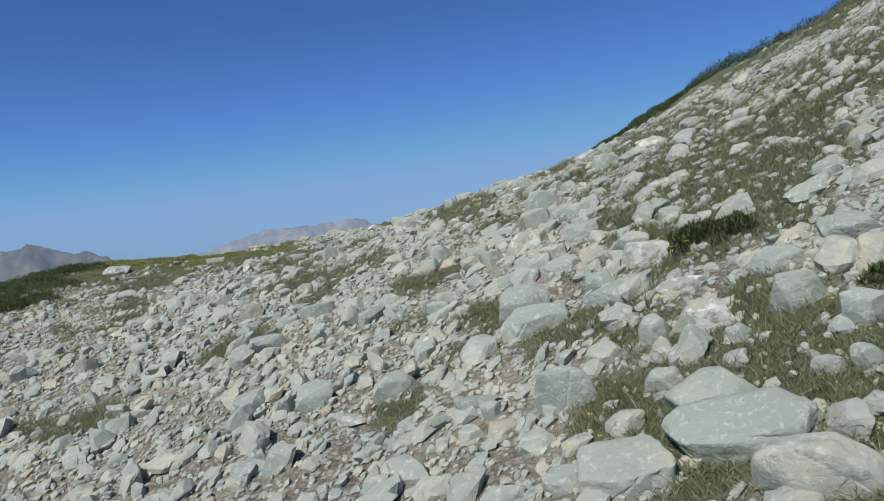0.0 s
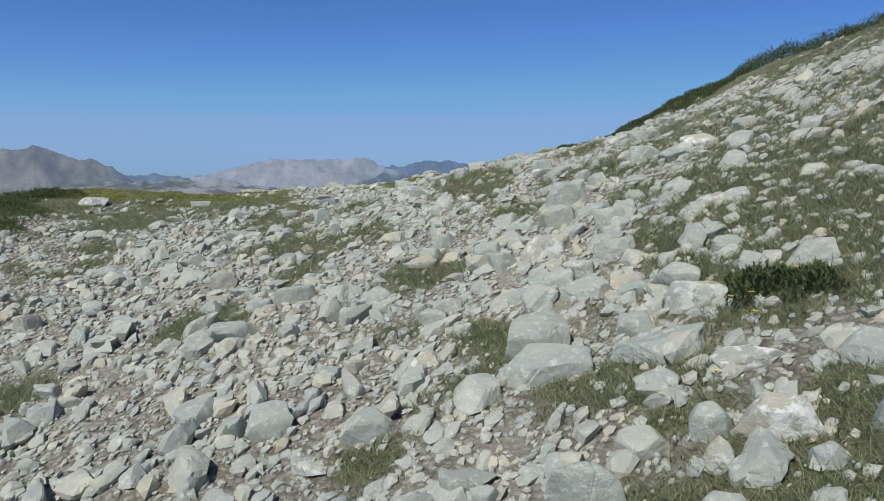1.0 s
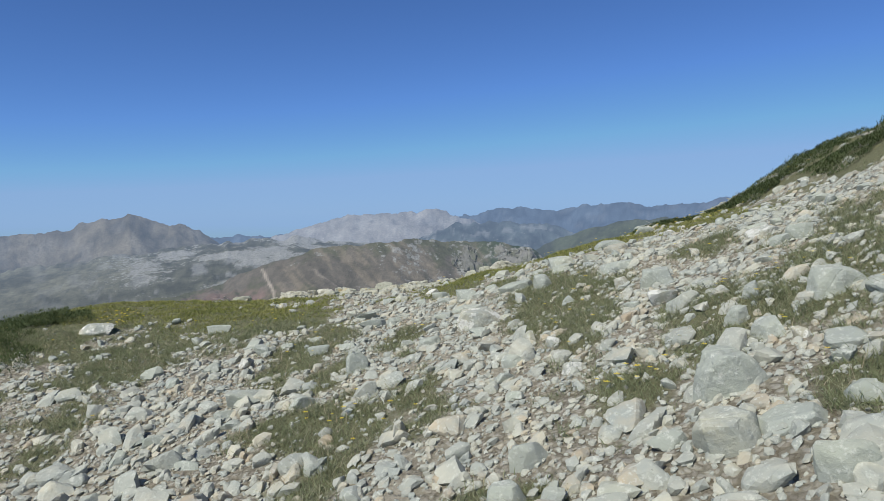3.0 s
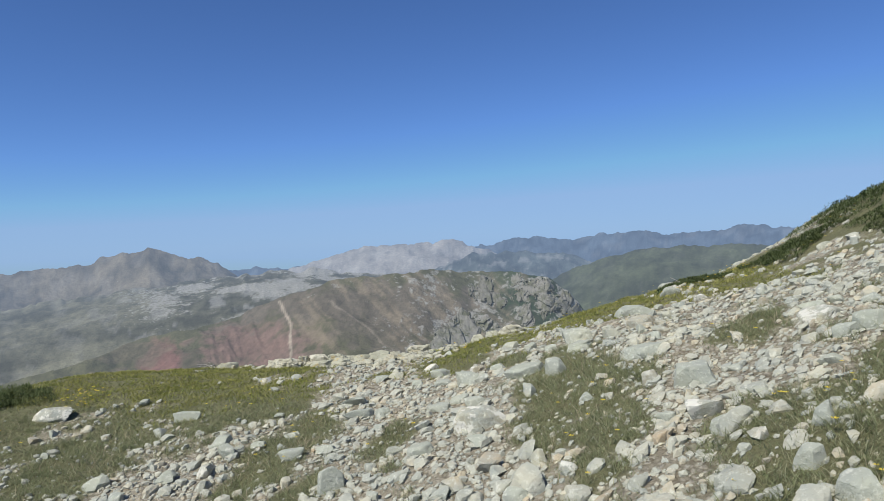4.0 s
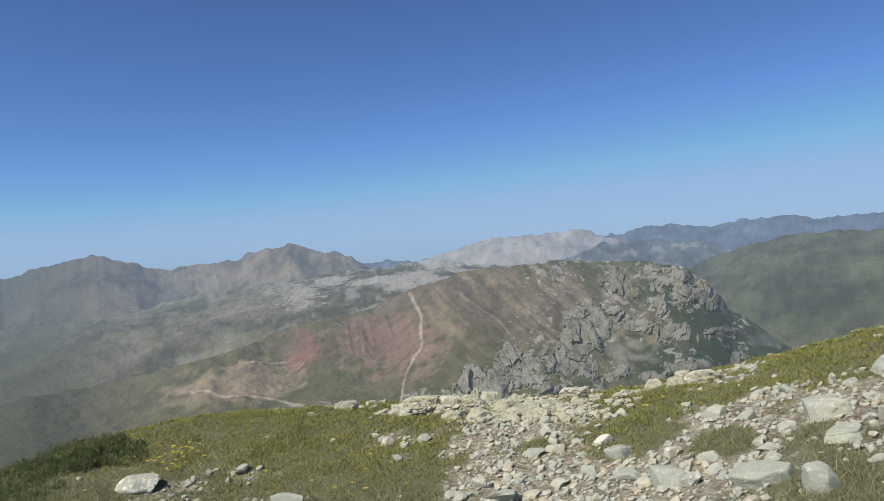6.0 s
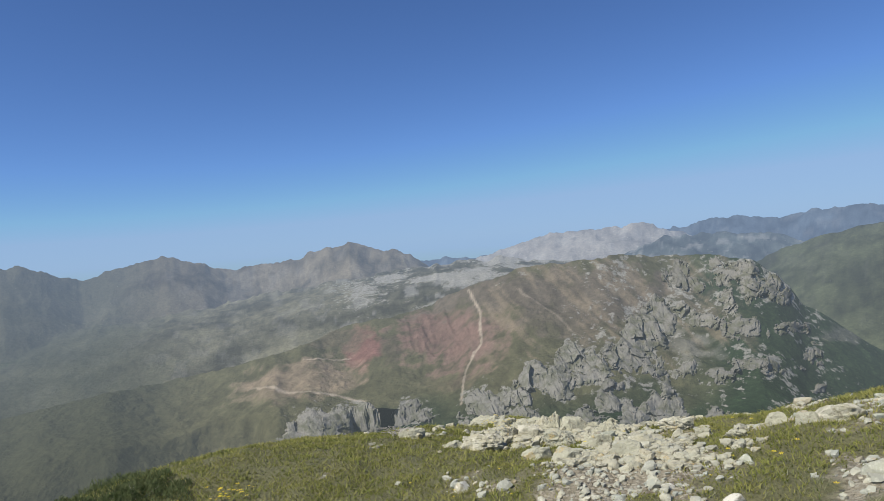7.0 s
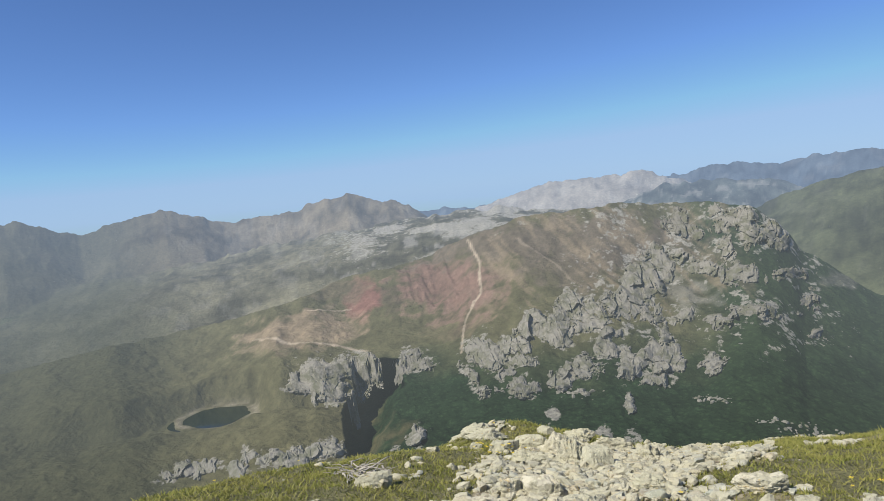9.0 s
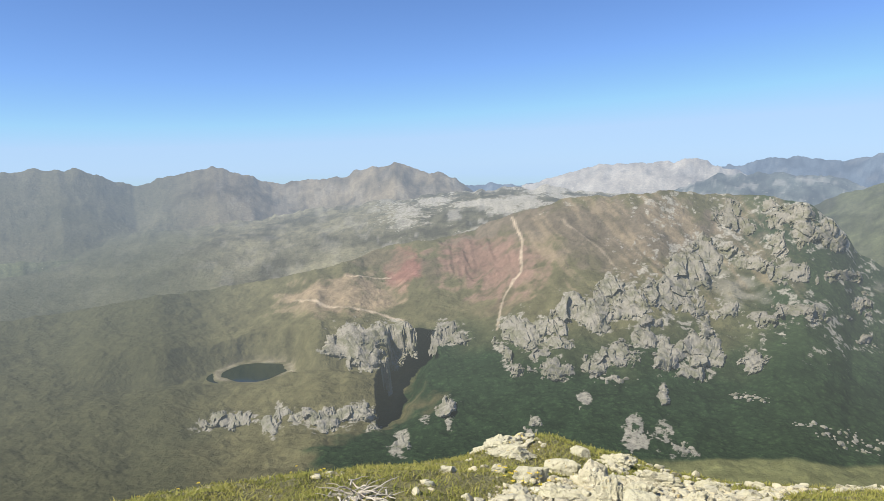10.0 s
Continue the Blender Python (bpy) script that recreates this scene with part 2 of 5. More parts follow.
def ridged(x, y, octaves=5, seed=0, gain=0.55):
    total, amp, norm = 0.0, 1.0, 0.0
    for k in range(octaves):
        total = total + amp * (1 - np.abs(value_noise(x, y, seed + k) * 2 - 1) * 1.6)
        norm += amp
        x, y, amp = x * 0.8 * 2.1 - y * 0.6 * 2.1 + 5.7, x * 0.6 * 2.1 + y * 0.8 * 2.1 + 1.9, amp * gain
    return total / norm


def grain(v, size, octaves, seed, kind=fbm):
    """Noise over a solid: the mean of three crossed planes."""
    a, b, c = (v[:, k] * size for k in range(3))
    return (kind(a + seed, b, octaves, seed) + kind(b + 7, c + seed, octaves, seed + 31) + kind(c + 3, a + 5, octaves, seed + 57)) / (1.75 if kind is fbm else 3)


# ---- the spur on which the path runs ----
def slope_height(x, y):
    """The smooth hillside: it rises to the right and ahead, and rolls over a crest."""
    xq, xc = np.clip(x, -5, 9), np.clip(x, -4.6, 8)
    z = -0.4995 + 0.3289 * xq + 0.3387 * y + 0.0348 * xq ** 2 - 0.0098 * xq * y - 0.0159 * y ** 2
    over = np.maximum(0, y - (10.74 + 0.4133 * xc + 0.0447 * xc * xc))
    z = z - 0.098 * over ** 2 / (1 + 0.25 * over)
    shoulder = np.maximum(0, -4.12 + 0.352 * (y - 11) - x)
    z = z - 0.1933 * shoulder ** 2 / (1 + 0.25 * shoulder)
    for gone in (np.maximum(0, x - 9), np.maximum(0, -2 - y)):
        z = z - 0.12 * gone ** 2 / (1 + 0.25 * gone)
    z = z - 0.12 * np.clip((y - 7) / 3, 0, 1) * np.clip((x - 0.5) / 1.5, 0, 1)
    # the shoulder up on the right: a low swell, then it falls away
    z = z + np.clip((y - 8) / 2, 0, 1) * (0.12 * np.exp(-((x - 3.6) / 0.9) ** 2) - 0.33 * np.clip((x - 4.4) / 1.1, 0, 1))
    return z + 0.32 * np.exp(-((x + 3.9) / 0.8) ** 2 - ((y - 14.2) / 0.8) ** 2)


def ground_height(x, y):
    """The hillside with its hummocks."""
    bumps = 0.05 * fbm(x * 0.8, y * 0.8, 3, 11) + 0.03 * fbm(x * 3.1, y * 3.1, 4, 23)
    bumps = bumps + 0.045 * np.clip((y - 8.6) / 1.5, 0, 1) * (np.abs(fbm(x * 3.4, y * 3.4, 3, 47)) - 0.15)
    return slope_height(x, y) + bumps


def ground_at(x, y):
    return float(ground_height(np.array(float(x)), np.array(float(y))))


def ground_tilt(x, y, h=0.15):
    return Vector((ground_at(x - h, y) - ground_at(x + h, y), ground_at(x, y - h) - ground_at(x, y + h), 2 * h)).normalized()


MEADOWS = []


def meadow(x, y, rx, ry):
    MEADOWS.append((x, y, rx, ry))


meadow(0.51, 3.56, 0.19, 0.17)
meadow(0.78, 3.42, 0.16, 0.12)
meadow(0.60, 2.80, 0.11, 0.14)
meadow(0.89, 3.00, 0.12, 0.06)
meadow(1.19, 3.07, 0.13, 0.16)
meadow(1.28, 2.77, 0.12, 0.15)
meadow(2.03, 5.49, 0.34, 0.58)
meadow(1.92, 4.50, 0.21, 0.25)
meadow(2.10, 4.28, 0.20, 0.45)
meadow(1.54, 3.59, 0.13, 0.19)
meadow(-0.15, 5.25, 0.23, 0.35)
meadow(0.20, 4.11, 0.09, 0.19)
meadow(0.24, 7.78, 0.23, 1.39)
meadow(-0.22, 3.44, 0.11, 0.09)
meadow(1.09, 4.63, 0.15, 0.40)
meadow(1.11, 2.49, 0.07, 0.11)
meadow(0.07, 3.70, 0.13, 0.15)
meadow(-0.06, 5.12, 0.22, 0.28)
meadow(-1.03, 6.21, 0.21, 0.70)
meadow(0.45, 6.11, 0.14, 0.27)
meadow(1.50, 5.32, 0.27, 0.32)
meadow(1.12, 4.74, 0.15, 0.22)
meadow(0.12, 8.02, 0.35, 0.93)
meadow(1.97, 7.40, 0.33, 0.42)
meadow(1.26, 6.90, 0.17, 0.41)
meadow(1.16, 5.53, 0.19, 0.22)
meadow(1.12, 4.47, 0.21, 0.18)
meadow(-1.54, 5.02, 0.25, 0.24)
meadow(-1.78, 8.12, 0.27, 0.83)
meadow(-3.34, 7.82, 0.46, 0.64)
meadow(-3.50, 10.07, 1.12, 0.79)
meadow(-0.00, 7.74, 0.25, 0.59)
meadow(-0.76, 6.81, 0.15, 0.21)
meadow(-1.45, 7.38, 0.18, 0.39)
meadow(-1.09, 7.99, 0.20, 0.33)
meadow(0.41, 6.19, 0.12, 0.15)
meadow(1.22, 6.83, 0.24, 0.26)
meadow(1.29, 8.45, 0.26, 0.33)
meadow(1.59, 7.27, 0.17, 0.21)
meadow(-1.53, 6.58, 0.19, 0.13)
meadow(-2.74, 9.31, 0.55, 0.98)
meadow(-3.51, 8.72, 0.48, 0.69)
meadow(1.79, 10.65, 0.49, 0.66)
meadow(0.57, 11.26, 0.60, 0.73)
meadow(0.30, 8.19, 0.32, 0.29)
meadow(-3.21, 10.61, 0.99, 0.78)
meadow(-2.30, 9.13, 0.29, 0.33)
meadow(-3.10, 9.27, 0.27, 0.36)
meadow(-0.95, 9.84, 0.34, 0.30)
meadow(-1.54, 9.81, 0.26, 0.22)
meadow(-0.34, 9.46, 0.16, 0.25)
meadow(-4.49, 9.83, 0.67, 0.46)
meadow(-4.31, 10.77, 0.72, 0.37)
meadow(-3.65, 10.86, 0.64, 0.55)
meadow(-3.69, 12.73, 0.45, 0.85)
meadow(-1.27, 11.96, 0.68, 0.43)
meadow(-0.75, 10.89, 0.40, 0.18)
meadow(-4.36, 12.75, 0.60, 0.86)
meadow(-4.64, 11.40, 0.45, 0.23)
meadow(-4.5, 11.5, 1.2, 0.9)
meadow(-4.7, 12.7, 0.8, 0.8)
meadow(-5.3, 10.6, 1.4, 1.1)
meadow(-6.2, 9.6, 1.6, 1.4)
meadow(0.9, 11.7, 1.3, 0.5)
meadow(2.3, 11.8, 1.0, 0.6)
meadow(-4.15, 12.9, 0.5, 0.7)
meadow(-4.5, 13.7, 0.4, 0.5)
meadow(-3.8, 12.2, 0.4, 0.5)
meadow(-1.2, 13.9, 0.8, 0.5)
meadow(-0.2, 13.3, 0.9, 0.7)
meadow(-3.6, 10.2, 1.2, 0.7)
meadow(-2.6, 10.9, 0.9, 0.5)
meadow(-4.7, 9.8, 1.0, 0.8)
meadow(0.4, 11.2, 0.6, 0.6)
meadow(0.95, 10.9, 0.5, 0.4)
meadow(0.5, 11.8, 0.8, 0.5)
meadow(-0.7, 11.0, 0.5, 0.25)
meadow(-1.2, 11.0, 0.4, 0.25)
meadow(-0.75, 10.2, 0.35, 0.2)
meadow(-1.6, 13.4, 0.5, 0.4)
meadow(-1.0, 12.7, 0.6, 0.45)
meadow(-4.2, 12.1, 0.6, 0.6)
meadow(-4.2, 10.3, 1.0, 0.5)
meadow(-2.5, 10.3, 0.35, 0.3)
meadow(-5.4, 8.3, 1.4, 1.3)
meadow(1.2, 6.6, 0.3, 0.28)
meadow(1.55, 7.0, 0.3, 0.35)
meadow(1.55, 5.05, 0.3, 0.45)
meadow(-2.4, 9.0, 0.35, 0.3)
meadow(1.2, 2.45, 0.22, 0.25)
meadow(0.62, 2.62, 0.14, 0.14)
meadow(0.5, 10.6, 1.1, 0.45)
meadow(-0.4, 10.5, 0.7, 0.3)


def turf_cover(x, y):
    """How much turf grows at a place, 0 to 1."""
    wobble = 0.45 * fbm(x * 2.3, y * 2.3, 4, 41) + 0.42 * fbm(x * 6.5, y * 6.5, 3, 43)
    best = np.full(np.shape(x), -1.0)
    for cx, cy, rx, ry in MEADOWS:
        rx, ry = max(rx, 0.16), max(ry, 0.16)
        best = np.maximum(best, 1.15 - np.sqrt(((x - cx) / rx) ** 2 + ((y - cy) / ry) ** 2) * 0.75)
    away = np.clip((np.abs(x - 0.3) - 2.2) / 2.0, 0, 1)
    wild = fbm(x * 0.9, y * 0.9, 4, 57) * 1.4 - 0.10 + 0.35 * away + 0.22 * np.clip((y - 8.6) / 1.5, 0, 1) + 0.48 * np.clip((x - 0.2 - 0.05 * y) / 0.8, 0, 1) * np.clip((9.5 - y) / 2, 0, 1)
    for cx, cy, rx, ry in ((-1.75, 10.7, 0.4, 0.7), (-2.55, 12.3, 0.5, 1.0)):
        stony = np.clip(1.5 - np.sqrt(((x - cx) / rx) ** 2 + ((y - cy) / ry) ** 2), 0, 1)
        best, wild = best - 0.8 * stony, wild - 0.5 * stony
    return np.clip((np.maximum(best, wild) + wobble) * 1.6, 0, 1)


def sheet(name, xs, ys, zs, faces, mat, smooth=True):
    me = bpy.data.meshes.new(name)
    verts = np.stack([xs.ravel(), ys.ravel(), zs.ravel()], 1).astype(np.float32)
    n = len(verts)
    me.vertices.add(n)
    me.vertices.foreach_set("co", verts.ravel())
    size = faces.shape[1]
    me.loops.add(faces.size)
    me.loops.foreach_set("vertex_index", faces.ravel().astype(np.int32))
    me.polygons.add(len(faces))
    me.polygons.foreach_set("loop_start", np.arange(0, faces.size, size, dtype=np.int32))
    me.polygons.foreach_set("use_smooth", np.full(len(faces), smooth))
    me.update(calc_edges=True)
    me.materials.append(mat)
    return new(name, me)


def grid_faces(rows, cols, wrap=False):
    i, j = np.meshgrid(np.arange(rows - 1), np.arange(cols if wrap else cols - 1), indexing="ij")
    a, b = i * cols + j, i * cols + (j + 1) % cols
    return np.stack([a, b, b + cols, a + cols], -1).reshape(-1, 4)


gx, gy = np.meshgrid(np.concatenate([np.linspace(-15, -6.1, 60), np.linspace(-6, 5, 240), np.linspace(5.1, 15, 70)]),
                     np.concatenate([np.linspace(-9, 0.9, 60), np.linspace(1, 15.5, 320), np.linspace(15.6, 25, 60)]))
ground = sheet("ground", gx, gy, ground_height(gx, gy), grid_faces(*gx.shape), SOIL)
turf = ground.data.attributes.new("turf", "FLOAT", "POINT")
turf.data.foreach_set("value", turf_cover(gx, gy).ravel().astype(np.float32))
tagged(ground, "stony brown mountain slope with thin turf and gravel", "ground", kind="structure")


# ---- the valley and the mountains beyond it ----
OX, OY, EYE = -1.0, 7.0, 2.6


def crest(az, stations):
    a = np.array(stations, float).reshape(-1, 2)
    return np.interp(az, a[:, 0], a[:, 1])


def range_height(az, r, at, front, behind, stations, rough, seed):
    """A range whose crest stands at distance `at`, in angles seen from the spur."""
    top = crest(az, stations)
    rc = at * (1 + 0.04 * fbm(az * 0.1, az * 0.0 + seed, 2, seed))
    zc = EYE + rc * np.tan(np.radians(top)) + rough * fbm(az * 0.9, r * 0.004 + seed, 5, seed + 3) * np.exp(-np.maximum(0, rc - r) / 120)
    return zc - front * np.maximum(0, rc - r) - behind * np.maximum(0, r - rc) - 0.0003 * np.maximum(0, 1900 - r) ** 2


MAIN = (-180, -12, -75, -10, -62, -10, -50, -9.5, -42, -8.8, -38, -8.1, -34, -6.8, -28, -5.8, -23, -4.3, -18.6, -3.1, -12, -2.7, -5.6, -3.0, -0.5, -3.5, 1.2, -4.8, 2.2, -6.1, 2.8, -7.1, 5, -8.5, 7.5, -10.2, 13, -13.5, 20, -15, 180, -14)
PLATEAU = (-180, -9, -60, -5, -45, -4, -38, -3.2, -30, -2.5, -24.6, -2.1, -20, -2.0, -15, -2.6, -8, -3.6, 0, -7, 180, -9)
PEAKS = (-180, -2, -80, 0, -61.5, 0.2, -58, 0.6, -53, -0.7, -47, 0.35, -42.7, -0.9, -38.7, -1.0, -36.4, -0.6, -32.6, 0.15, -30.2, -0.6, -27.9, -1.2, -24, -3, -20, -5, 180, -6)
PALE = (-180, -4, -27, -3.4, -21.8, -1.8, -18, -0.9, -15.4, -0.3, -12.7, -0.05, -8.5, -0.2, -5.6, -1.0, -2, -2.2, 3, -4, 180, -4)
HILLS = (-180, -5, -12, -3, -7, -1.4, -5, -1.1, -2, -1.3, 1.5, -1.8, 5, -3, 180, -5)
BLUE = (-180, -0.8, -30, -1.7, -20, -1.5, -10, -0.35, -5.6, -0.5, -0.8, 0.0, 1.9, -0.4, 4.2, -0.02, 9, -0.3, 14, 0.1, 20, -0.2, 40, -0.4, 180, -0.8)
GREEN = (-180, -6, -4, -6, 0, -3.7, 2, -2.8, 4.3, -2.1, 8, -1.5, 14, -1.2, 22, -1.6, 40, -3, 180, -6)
CRAGS = []          # each a list of lobes: azimuth, elevation, half width, half height in degrees; the lean of its ribs, and how rough it is
RUBBLE = []         # boulder fields: azimuth, elevation, half width, half height, strength, size of the blocks
FIELDS = []         # tinted ground: the same, with a colour


def crag(*lobes, lean=0.25, rough=1.0):
    CRAGS.append((lobes, lean, rough))


def field(az, el, w, h, colour, s=1.0):
    FIELDS.append((az, el, w, h, colour, s))


RED, PINK, TAN = (0.15, 0.096, 0.08), (0.175, 0.125, 0.103), (0.225, 0.178, 0.132)
OLIVE, DARK, SCREE, BROWN = (0.092, 0.090, 0.052), (0.026, 0.050, 0.024), (0.28, 0.27, 0.225), (0.108, 0.092, 0.072)
crag((-7.75, -7.8, 1.2, 1.8), (-9.1, -9.2, 1.5, 1.7), (-10.5, -10.7, 1.4, 1.3), (-8.5, -11.1, 0.7, 1.2), lean=0.5)
crag((-14.7, -10.6, 1.1, 1.4), (-12.9, -11.5, 1.1, 1.2), (-16.1, -12.7, 1.3, 1.4), (-17.9, -12.1, 1.2, 1.2), (-19.8, -13.5, 1.5, 0.8), (-14.3, -12.4, 1.1, 0.6), lean=0.3)
crag((-21.7, -14.2, 1.5, 1.1), (-19.4, -14.8, 1.2, 0.5), (-23.2, -13.7, 0.7, 0.6), lean=0.4)
crag((-36.7, -14.5, 2.0, 1.4), (-34.6, -14.1, 1.5, 1.0), (-35.7, -15.7, 1.5, 1.1), (-33.0, -13.6, 1.2, 0.6), (-38.2, -15.0, 1.0, 0.8), lean=0.3, rough=0.4)
crag((-28.8, -14.1, 1.0, 0.9), (-27.5, -14.6, 0.8, 0.6), lean=0.2)
crag((-41.1, -20.2, 1.3, 0.6), (-39.2, -20.4, 1.3, 0.7), (-37.3, -20.1, 1.3, 0.8), (-35.9, -20.1, 0.9, 0.9), lean=-0.2)
crag((-43.9, -20.5, 0.7, 0.9), (-43.0, -19.8, 0.9, 0.5), lean=-0.1)
crag((-48.0, -19.6, 1.6, 0.5), (-46.2, -20.0, 1.2, 0.5), lean=-0.1)
crag((-6.0, -4.7, 1.0, 1.1), (-5.1, -5.3, 1.2, 0.6), lean=0.5)
crag((-2.8, -3.8, 0.7, 0.6), (-2.2, -4.9, 0.5, 0.9), lean=-0.3)
crag((-1.1, -4.3, 0.9, 0.9), (-0.7, -5.5, 0.5, 1.2), lean=-0.2)
crag((0.8, -5.5, 0.6, 1.1), (1.7, -6.3, 0.5, 0.7), lean=-0.3)
crag((-10.2, -15.4, 1.0, 1.4), (-8.3, -15.1, 1.5, 1.2), (-6.8, -15.0, 0.8, 1.2), (-8.4, -16.8, 1.2, 0.5), lean=0.15)
crag((-14.2, -15.4, 1.2, 1.0), (-12.4, -14.2, 1.1, 0.8), (-15.2, -15.9, 0.7, 0.7), lean=0.5)
crag((-19.4, -16.7, 1.4, 0.8), (-20.6, -15.8, 0.8, 0.6), lean=0.1)
crag((-16.3, -16.4, 0.8, 0.7), lean=0.3)
crag((-3.8, -15.4, 0.9, 0.8), lean=-0.6)
crag((-0.3, -11.5, 1.6, 0.5), (-1.6, -11.2, 0.7, 0.4), lean=-0.7)
crag((-1.7, -8.6, 1.4, 0.8), lean=-0.5)
crag((2.0, -8.9, 1.4, 0.5), lean=-0.5)
crag((3.1, -10.9, 0.6, 0.8), lean=-0.3)
crag((-28.9, -20.3, 0.8, 0.8), lean=0.4)
crag((-35.1, -21.4, 0.7, 0.4))
crag((-33.0, -23.0, 0.7, 0.9))
crag((-3.4, -12.4, 0.8, 0.6), lean=-0.4)
crag((-2.3, -7.3, 0.5, 0.9), (-2.7, -6.6, 0.7, 0.6), lean=-0.4)
crag((-5.9, -7.5, 0.8, 0.6), (-4.1, -8.3, 0.9, 0.5), lean=-0.5)
crag((3.6, -13.2, 0.45, 0.45))
crag((-12.0, -13.0, 0.9, 0.35), lean=0.5)
crag((-7.4, -13.3, 0.4, 1.1), lean=-0.5)
crag((-5.8, -12.1, 1.1, 0.5), lean=-0.4)
crag((-21.4, -21.6, 0.6, 0.5))
crag((-10.4, -18.3, 0.4, 0.8), lean=-0.4)
crag((-24.2, -14.9, 0.5, 0.5), (-23.6, -15.8, 0.35, 0.5), lean=-0.4)
crag((-23.0, -17.0, 0.7, 0.5), lean=-0.6)
RUBBLE.append((1.9, -20.3, 3.4, 0.9, 0.4, 0.4))
RUBBLE.append((-8.8, -22.6, 1.4, 0.5, 0.3, 0.3))
RUBBLE.append((-4.0, -18.2, 1.6, 0.5, 0.25, 0.35))
RUBBLE.append((-14.6, -17.4, 2.2, 0.8, 0.3, 0.4))
field(-24.6, -8.4, 4.7, 3.3, PINK)
field(-25.6, -7.9, 3.4, 2.8, RED, 0.75)
field(-25.4, -11.6, 2.0, 1.4, PINK, 0.8)
field(-31.9, -8.8, 1.4, 1.4, (0.175, 0.086, 0.08), 0.8)
field(-29.7, -8.8, 0.8, 1.3, (0.08, 0.068, 0.05), 0.8)
field(-34.5, -7.9, 2.5, 0.8, (0.10, 0.085, 0.06), 0.7)
field(-37.5, -10.8, 4.6, 1.4, TAN, 0.75)
field(-28.0, -12.2, 4.5, 1.0, OLIVE, 0.9)
field(-42.0, -14.4, 6.5, 2.2, OLIVE, 0.9)
field(-20.5, -4.9, 8.0, 1.7, BROWN)
field(-15.0, -7.4, 4.5, 2.0, BROWN, 0.8)
field(-12.0, -5.6, 6.5, 2.2, BROWN)
field(-17.3, -19.4, 0.6, 0.9, SCREE)
field(-12.7, -21.9, 1.1, 1.5, SCREE)
field(-10.5, -21.7, 1.2, 1.3, SCREE, 0.8)
field(-8.8, -22.9, 1.0, 0.5, SCREE, 0.8)
field(-31.0, -21.4, 0.5, 0.7, SCREE, 0.8)
field(-28.6, -21.5, 0.5, 0.6, SCREE, 0.8)
field(5.6, -9.4, 1.5, 0.8, (0.13, 0.13, 0.11), 0.7)
field(-5.8, -9.9, 2.4, 1.5, (0.19, 0.185, 0.165), 0.65)


TERRAIN, TARN = {}, []


